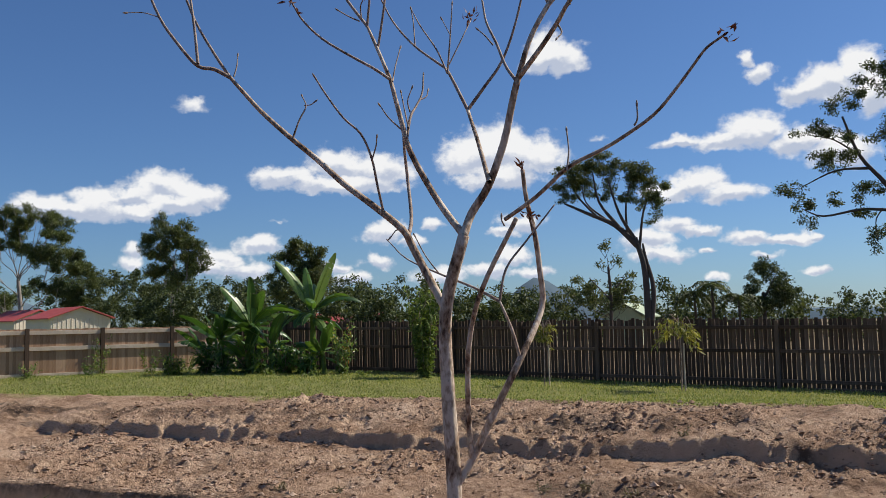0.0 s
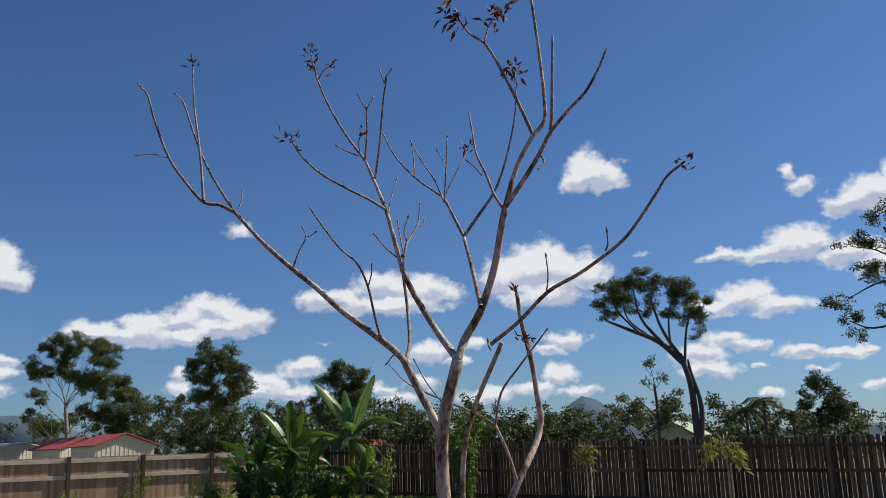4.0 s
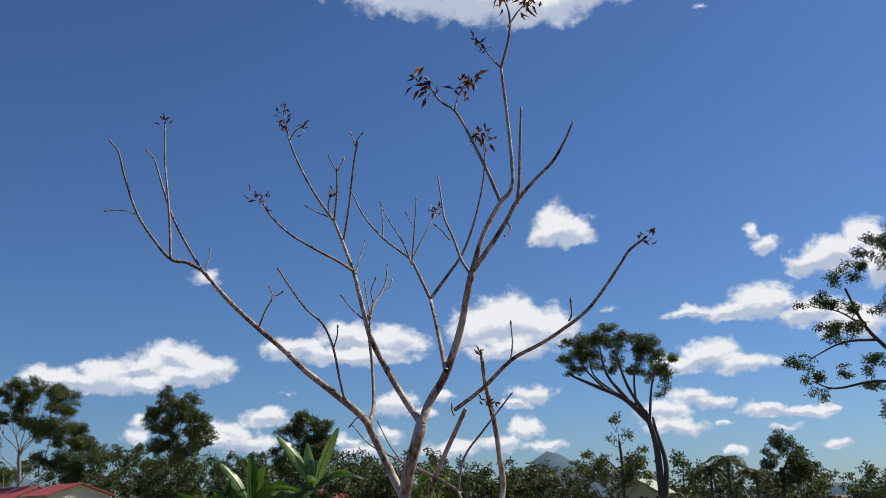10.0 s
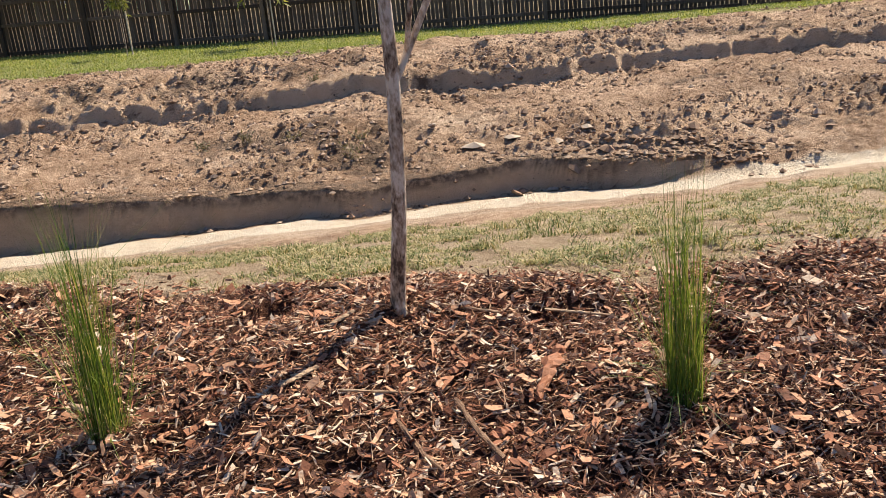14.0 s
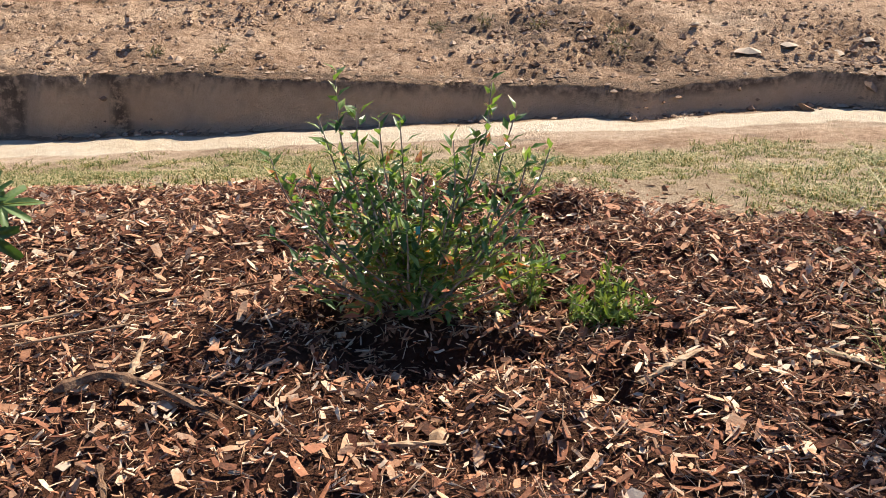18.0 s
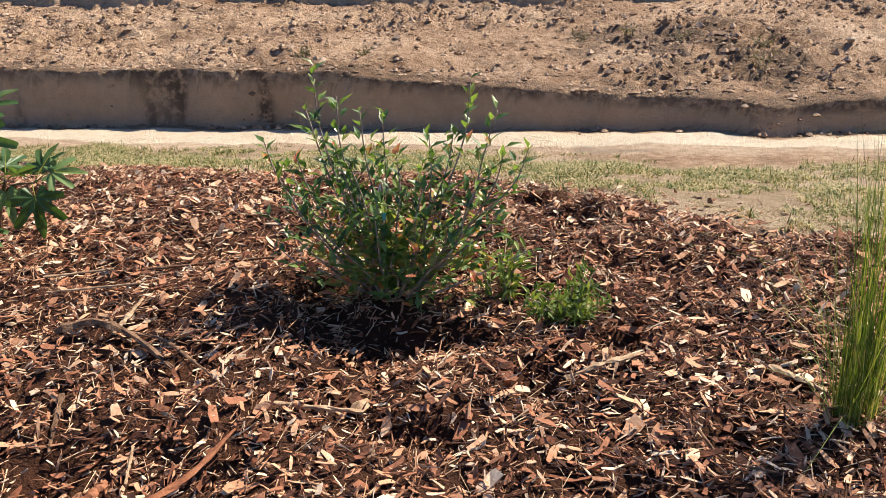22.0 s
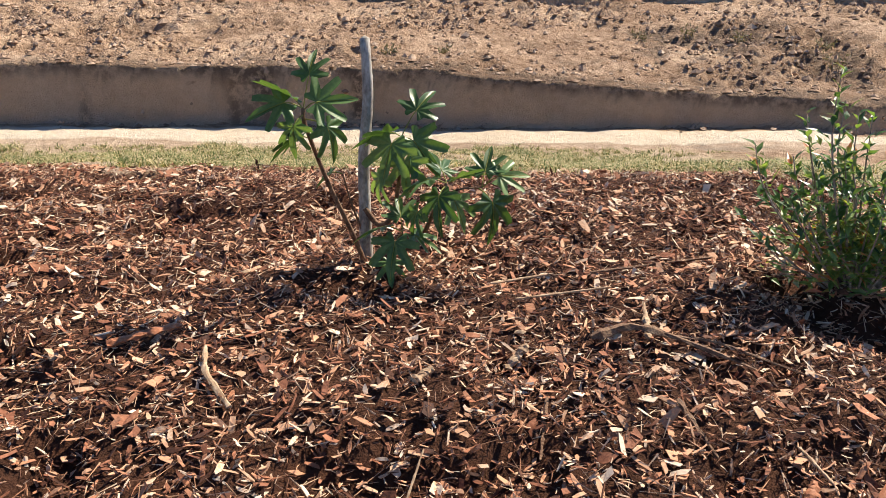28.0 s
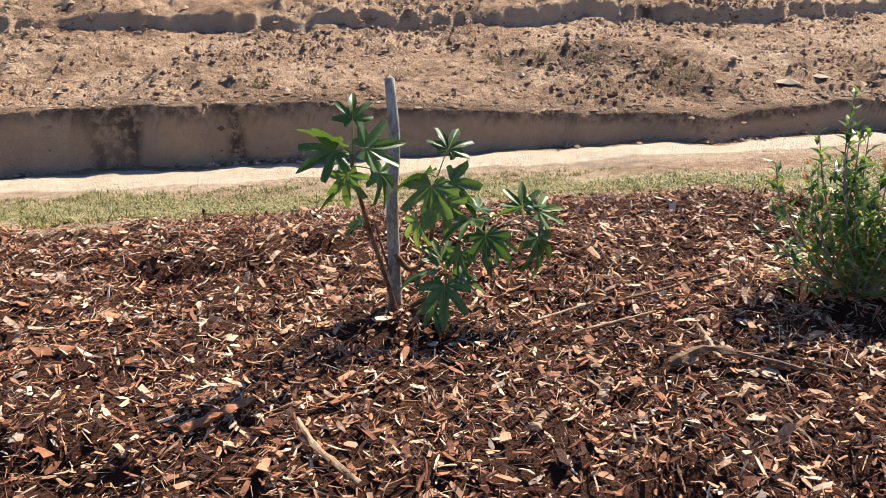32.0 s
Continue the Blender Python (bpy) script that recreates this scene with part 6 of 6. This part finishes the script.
n = 42000
x = -13 + 22.5 * rng.random(n)
y = 6.3 + 8.0 * rng.random(n)
keep = fade(fbm(x, y, 1.2, 43, 3), -0.6, 0.7) * 0.7 + 0.22 > rng.random(n)
x, y = x[keep], y[keep]
size = 0.008 + 0.030 * rng.random(len(x)) ** 2.5 + 0.045 * rng.random(len(x)) ** 22
v, t = clods(x, y, height(x, y) + size * 0.1, size, 0.8)
tagged(new("soil_clods", mesh_of("soil_clods", v, t, CLOD)), "loose clods of dry brown soil over the dug bank", "soil", kind="stuff")
n = 1500
x = 3.3 + rng.normal(0, 0.75, n)
y = 5.62 + np.abs(rng.normal(0, 0.45, n)) - 0.12 * (x - 3.2)
size = 0.008 + 0.05 * rng.random(n) ** 6
v, t = clods(x, y, height(x, y) + size * 0.25, size, 0.6)
tagged(new("rubble", mesh_of("rubble", v, t, CLOD)), "slumped rubble of broken soil at the end of the cut", "soil", kind="stuff")
for i in range(34):
    a, b = 3.4 + rng.normal(0, 0.7), 5.85 + abs(rng.normal(0, 0.35))
    s = 0.04 + 0.07 * rng.random() ** 2
    v, t = clods(np.zeros(1), np.zeros(1), np.zeros(1), np.array([s]), 0.55)
    ob = new("soil_block", mesh_of("soil_block", v, t, CLOD))
    ob.location, ob.rotation_euler = (a, b, float(height(a, b)) + s * 0.15), (rng.normal(0, 0.3), rng.normal(0, 0.3), rng.random() * 6)
    tagged(ob, "broken block of dry brown soil in the rubble", "soil", group="soil blocks in the rubble")
n = 2600
x = -12 + 17 * rng.random(n)
x = x[(noise2(x, 0 * x, 1.1, 141) + 0.5 * noise2(x, 0 * x, 0.3, 142)) > 1.2 * rng.random(n) - 0.35]
n = len(x)
y = 5.97 + rng.normal(0, 0.06, n) - 0.10 * noise2(x, 0 * x, 1.7, 1) - np.where(x > -0.3, 0.1, 0.0) - 0.62 * fade(x, 1.7, 3.2)
size = 0.006 + 0.045 * rng.random(n) ** 5
v, t = clods(x, y, height(x, y) + size * 0.3, size)
tagged(new("fallen_clods", mesh_of("fallen_clods", v, t, CLOD)), "crumbled clods at the foot of the cut", "soil", kind="stuff")
n = 1300
x = -12 + 15 * rng.random(n)
y = 6.20 + np.abs(rng.normal(0, 0.16, n)) - 0.10 * noise2(x, 0 * x, 1.7, 1) - np.where(x > -0.3, 0.1, 0.0)
size = 0.006 + 0.045 * rng.random(n) ** 5
v, t = clods(x, y, height(x, y) + size * 0.05, size, 0.55)
tagged(new("crest_clods", mesh_of("crest_clods", v, t, CLOD)), "rough clods along the crest of the cut", "soil", kind="stuff")
for i, (a, b, h) in enumerate([(-1.5, 8.1, 0.16), (-0.9, 7.9, 0.14), (-0.15, 6.75, 0.22), (-0.05, 7.4, 0.14), (-2.1, 8.2, 0.12), (-0.6, 10.7, 0.2), (-4.6, 7.1, 0.10), (-5.2, 6.7, 0.12)]):
    leafy_shrub("dead_weed", "withered grey-green weed on the dug soil", "weeds", (a, b, float(height(a, b))), 7, 0.16, h * 0.8, 0.06, GREY_WEED, 130 + i, 12, 0.2, 0.004, 0.1)

for i in range(60):
    a, b = -9 + 13 * rng.random(), 6.5 + 6.5 * rng.random() ** 1.4
    s = 0.03 + 0.045 * rng.random() ** 2
    v, t = clods(np.zeros(1), np.zeros(1), np.zeros(1), np.array([s]), 0.5)
    ob = new("soil_lump", mesh_of("soil_lump", v, t, CLOD))
    ob.location = (a, b, float(height(a, b)) + s * 0.12)
    tagged(ob, "larger lump of dry brown soil on the bank", "soil", group="soil lumps on the bank")

n = 17000
x = -10.5 + 16 * rng.random(n)
y = bed_edge(x) - 0.1 + (grass_edge(x) + 0.15 - bed_edge(x)) * rng.random(n)
inner = np.minimum(fade(y, bed_edge(x), bed_edge(x) + 0.9), 1 - 0.8 * fade(y, grass_edge(x) - 0.9, grass_edge(x) + 0.1))
keep = (0.10 + 0.90 * fade(fbm(x, y, 0.55, 111, 4, 0.6), -0.30, 0.45)) * (0.10 + 0.90 * inner) > rng.random(n)
x, y = np.repeat(x[keep], 16), np.repeat(y[keep], 16)
x, y = x + rng.normal(0, 0.026, len(x)), y + rng.normal(0, 0.026, len(y))
lush = 0.55 + 0.9 * fade(fbm(x, y, 0.35, 115, 2), -0.3, 0.6)
v, q, t = blades(x, y, height(x, y), lush * 0.020 + lush * 0.045 * rng.random(len(x)) ** 1.5, 0.0065, 0.7 + 1.9 * rng.random(len(x)))
tagged(new("dry_grass", mesh_of("dry_grass", v, q + t, DRY_GRASS)), "short dry grass on the slope", "grass", kind="stuff")
n = 110000
x = -24 + 38 * rng.random(n)
y = 13.6 + 9.0 * rng.random(n)
keep = (y + 0.5 * fbm(x, y, 1.1, 121, 3) > 14.0) & (y < 24.3 - 0.22 * (x + 18.5) + 0.4)
x, y = x[keep], y[keep]
v, q, t = blades(x, y, height(x, y), 0.03 + 0.06 * rng.random(len(x)) ** 2, 0.012, 0.5 + 1.2 * rng.random(len(x)))
tagged(new("lawn_grass", mesh_of("lawn_grass", v, q + t, LAWN)), "sunlit green and yellowish lawn before the fence", "grass", kind="stuff")


# ---- larger loose pieces on the ground ----
def lying(name, label, points, w0, w1, thick, material, arch=0.25):
    """A split strip or stick along the points (x, y, rise): a bowed cross-section with ragged ends."""
    p = np.array([(a, b, float(height(a, b)) + c) for a, b, c in points])
    t = np.linspace(0, len(p) - 1, 14)
    mid = np.stack([np.interp(t, np.arange(len(p)), p[:, c]) for c in range(3)], -1)
    for _ in range(2):
        mid[1:-1] = (mid[:-2] + 2 * mid[1:-1] + mid[2:]) / 4
    d = unit(np.gradient(mid, axis=0))
    side = unit(np.cross(d, [0, 0, 1.0]))
    up = np.cross(side, d)
    wide = np.interp(t, [0, len(p) - 1], [w0, w1])[:, None] * (1 + 0.24 * rng.normal(0, 1, (14, 1)))
    wide[[0, -1]] *= 0.7
    rows = [mid + side * wide * s / 2 + up * (wide * arch * (1 - s * s) + o) for s, o in ((-1, 0), (-0.4, 0), (0.4, 0), (1, 0), (0.9, -thick), (-0.9, -thick))]
    v = np.stack(rows, 1).reshape(-1, 3)
    v = v + rng.normal(0, 0.06, v.shape) * (w0 + w1) / 2
    k = np.arange(13)[:, None] * 6
    q = np.concatenate([np.concatenate([k + i, k + (i + 1) % 6, k + 6 + (i + 1) % 6, k + 6 + i], 1) for i in range(6)])
    q = np.r_[q, [(0, 5, 4, 3), (0, 3, 2, 1), (78, 79, 80, 81), (78, 81, 82, 83)]]
    at = v.mean(0)
    ob = new(name, mesh_of(name, v - at, q, material))
    ob.location = at
    return tagged(ob, label, "wood")


lying("bark_strip", "long curved strip of brown bark on mulch", [(-3.94, -0.48, 0.035), (-3.78, -0.44, 0.07), (-3.6, -0.5, 0.065), (-3.38, -0.68, 0.035)], 0.045, 0.02, 0.006, BROWN_WOOD, 0.4)
lying("bark_strip", "split tail of a bark strip on mulch", [(-3.7, -0.46, 0.05), (-3.5, -0.5, 0.05), (-3.22, -0.72, 0.03)], 0.018, 0.01, 0.004, BROWN_WOOD, 0.3)
lying("wood_stick", "pale split stick lying on mulch", [(-2.98, -0.86, 0.03), (-2.68, -0.77, 0.035)], 0.014, 0.020, 0.010, PALE_WOOD)
lying("wood_splinter", "pale pointed splinter lying on mulch", [(-2.02, -0.58, 0.03), (-1.90, -0.52, 0.04), (-1.75, -0.42, 0.04)], 0.034, 0.012, 0.006, PALE_WOOD)
lying("wood_splinter", "split pale fan of wood on mulch", [(-3.72, -0.46, 0.035), (-3.70, -0.24, 0.05)], 0.030, 0.012, 0.006, PALE_WOOD)
lying("wood_splinter", "split pale fan of wood on mulch", [(-3.68, -0.43, 0.035), (-3.62, -0.30, 0.045)], 0.028, 0.012, 0.006, PALE_WOOD)
lying("wood_stick", "pale bent stick lying on mulch", [(-5.20, -0.94, 0.03), (-5.32, -0.78, 0.045), (-5.36, -0.60, 0.035)], 0.024, 0.014, 0.008, PALE_WOOD)
lying("wood_stick", "thin pale stick lying on mulch", [(-4.30, 0.02, 0.03), (-4.02, 0.12, 0.035)], 0.012, 0.008, 0.006, PALE_WOOD)
lying("wood_stick", "long thin brown stick on mulch", [(-3.86, 0.12, 0.035), (-3.3, 0.24, 0.04)], 0.012, 0.010, 0.008, BROWN_WOOD)
lying("bark_piece", "chunky brown piece of bark on mulch", [(-5.74, -0.56, 0.04), (-5.62, -0.50, 0.06), (-5.5, -0.42, 0.05)], 0.05, 0.03, 0.01, ORANGE_WOOD, 0.15)
lying("bark_piece", "orange-brown slab of bark on mulch", [(0.40, -0.98, 0.03), (0.47, -0.84, 0.05), (0.55, -0.70, 0.06)], 0.04, 0.07, 0.008, ORANGE_WOOD, 0.25)
lying("wood_stick", "pale split stick near the tree foot", [(-0.52, -0.66, 0.03), (-0.38, -0.54, 0.04)], 0.022, 0.03, 0.008, PALE_WOOD)
lying("wood_stick", "pale forked stick on mulch by the tree", [(0.12, -0.02, 0.03), (0.40, -0.24, 0.03)], 0.016, 0.010, 0.008, PALE_WOOD)
lying("bark_strip", "thin brown bark strip on mulch", [(-0.10, -0.95, 0.03), (-0.04, -1.18, 0.03), (0.02, -1.38, 0.03)], 0.02, 0.012, 0.006, BROWN_WOOD)
for label, m_, w0, w1, points in [
        ("long pale split stick on mulch", PALE_WOOD, 0.012, 0.008, [(-4.20, -0.12, 0.03), (-3.80, -0.06, 0.035)]),
        ("dark bark strip lying on mulch", BROWN_WOOD, 0.03, 0.012, [(-3.70, -0.86, 0.03), (-3.62, -1.10, 0.03)]),
        ("grey-brown stick on mulch", BROWN_WOOD, 0.016, 0.010, [(-4.14, -0.86, 0.03), (-4.18, -1.10, 0.04)]),
        ("pale wide splinter on mulch", PALE_WOOD, 0.030, 0.014, [(-4.06, -1.36, 0.03), (-3.90, -1.34, 0.03)]),
        ("pale pointed splinter on mulch", PALE_WOOD, 0.034, 0.016, [(-4.74, -1.44, 0.03), (-4.68, -1.30, 0.04)]),
        ("thin pale stick on mulch", PALE_WOOD, 0.008, 0.006, [(-4.60, -1.26, 0.03), (-4.55, -1.10, 0.03)]),
        ("red-brown bark flake on mulch", ORANGE_WOOD, 0.05, 0.03, [(-3.42, -1.36, 0.03), (-3.36, -1.22, 0.045)]),
        ("red-brown forked bark strip on mulch", ORANGE_WOOD, 0.035, 0.015, [(-3.24, -1.36, 0.03), (-3.10, -1.20, 0.045), (-3.02, -1.02, 0.04)]),
        ("pale straight stick on mulch", PALE_WOOD, 0.010, 0.008, [(-3.35, -1.06, 0.03), (-3.30, -1.22, 0.03)]),
        ("brown bark strip beside the sedge", PALE_WOOD, 0.04, 0.02, [(-1.34, -0.46, 0.03), (-1.18, -0.58, 0.03)]),
        ("thin wiry twig on mulch", BROWN_WOOD, 0.007, 0.005, [(-1.62, -0.86, 0.03), (-1.56, -1.02, 0.03), (-1.40, -1.06, 0.03)]),
        ("brown stick on mulch by the tree", BROWN_WOOD, 0.022, 0.014, [(0.12, -0.86, 0.03), (0.16, -1.10, 0.04), (0.22, -1.30, 0.03)]),
        ("pale split piece by the tree foot", PALE_WOOD, 0.03, 0.02, [(-0.34, -0.12, 0.03), (-0.22, -0.04, 0.04)]),
        ("pale tapering stick on mulch", PALE_WOOD, 0.02, 0.008, [(0.60, -0.22, 0.035), (0.86, -0.36, 0.03)]),
        ("thin straw-coloured stick on mulch", PALE_WOOD, 0.010, 0.008, [(-0.30, -0.74, 0.03), (-0.02, -0.80, 0.03)]),
        ("orange-brown bark flake on mulch", ORANGE_WOOD, 0.05, 0.04, [(0.12, -0.68, 0.03), (0.24, -0.62, 0.04)]),
        ("orange-brown bark flake on mulch", ORANGE_WOOD, 0.05, 0.04, [(0.20, -1.14, 0.03), (0.30, -1.10, 0.04)]),
        ("dark half-buried branch at the bed edge", BROWN_WOOD, 0.05, 0.035, [(-2.05, 0.66, 0.02), (-1.76, 0.74, 0.03)]),
        ("thin dark stick at the bed edge", BROWN_WOOD, 0.014, 0.010, [(-4.3, 1.02, 0.03), (-4.02, 1.24, 0.05)]),
        ("pale bark flake on mulch", PALE_WOOD, 0.04, 0.035, [(-4.26, -0.56, 0.03), (-4.18, -0.48, 0.035)]),
        ("pale square chip on mulch", PALE_WOOD, 0.045, 0.03, [(-4.60, -0.80, 0.03), (-4.53, -0.74, 0.035)])]:
    lying("wood_stick" if w0 < 0.026 else "bark_flake", label, points, w0, w1, 0.006, m_, 0.2)
for i, (a, b, s) in enumerate([(-2.70, -0.73, 0.04), (-5.36, 0.1, 0.02), (-4.2, -0.38, 0.02), (-6.4, 0.95, 0.022), (-1.4, -0.55, 0.022)]):
    v, t = clods(np.zeros(1), np.zeros(1), np.zeros(1), np.array([s]), 0.45)
    ob = new("wood_chunk", mesh_of("wood_chunk", v, t, PALE_WOOD))
    ob.location = (a, b, float(height(a, b)) + 0.03)
    tagged(ob, "pale broken chunk of wood on mulch", "wood")
for a, b, s in [(1.3, 6.75, 0.16), (1.75, 6.8, 0.13), (2.3, 6.7, 0.15), (2.7, 6.8, 0.12), (0.9, 7.4, 0.05)]:
    v, t = clods(np.zeros(1), np.zeros(1), np.zeros(1), np.array([s]), 0.3)
    ob = new("flat_stone", mesh_of("flat_stone", v, t, STONE))
    ob.location = (a, b, float(height(a, b)) + 0.01)
    tagged(ob, "pale flat stone bedded in the cut bank", "stone")
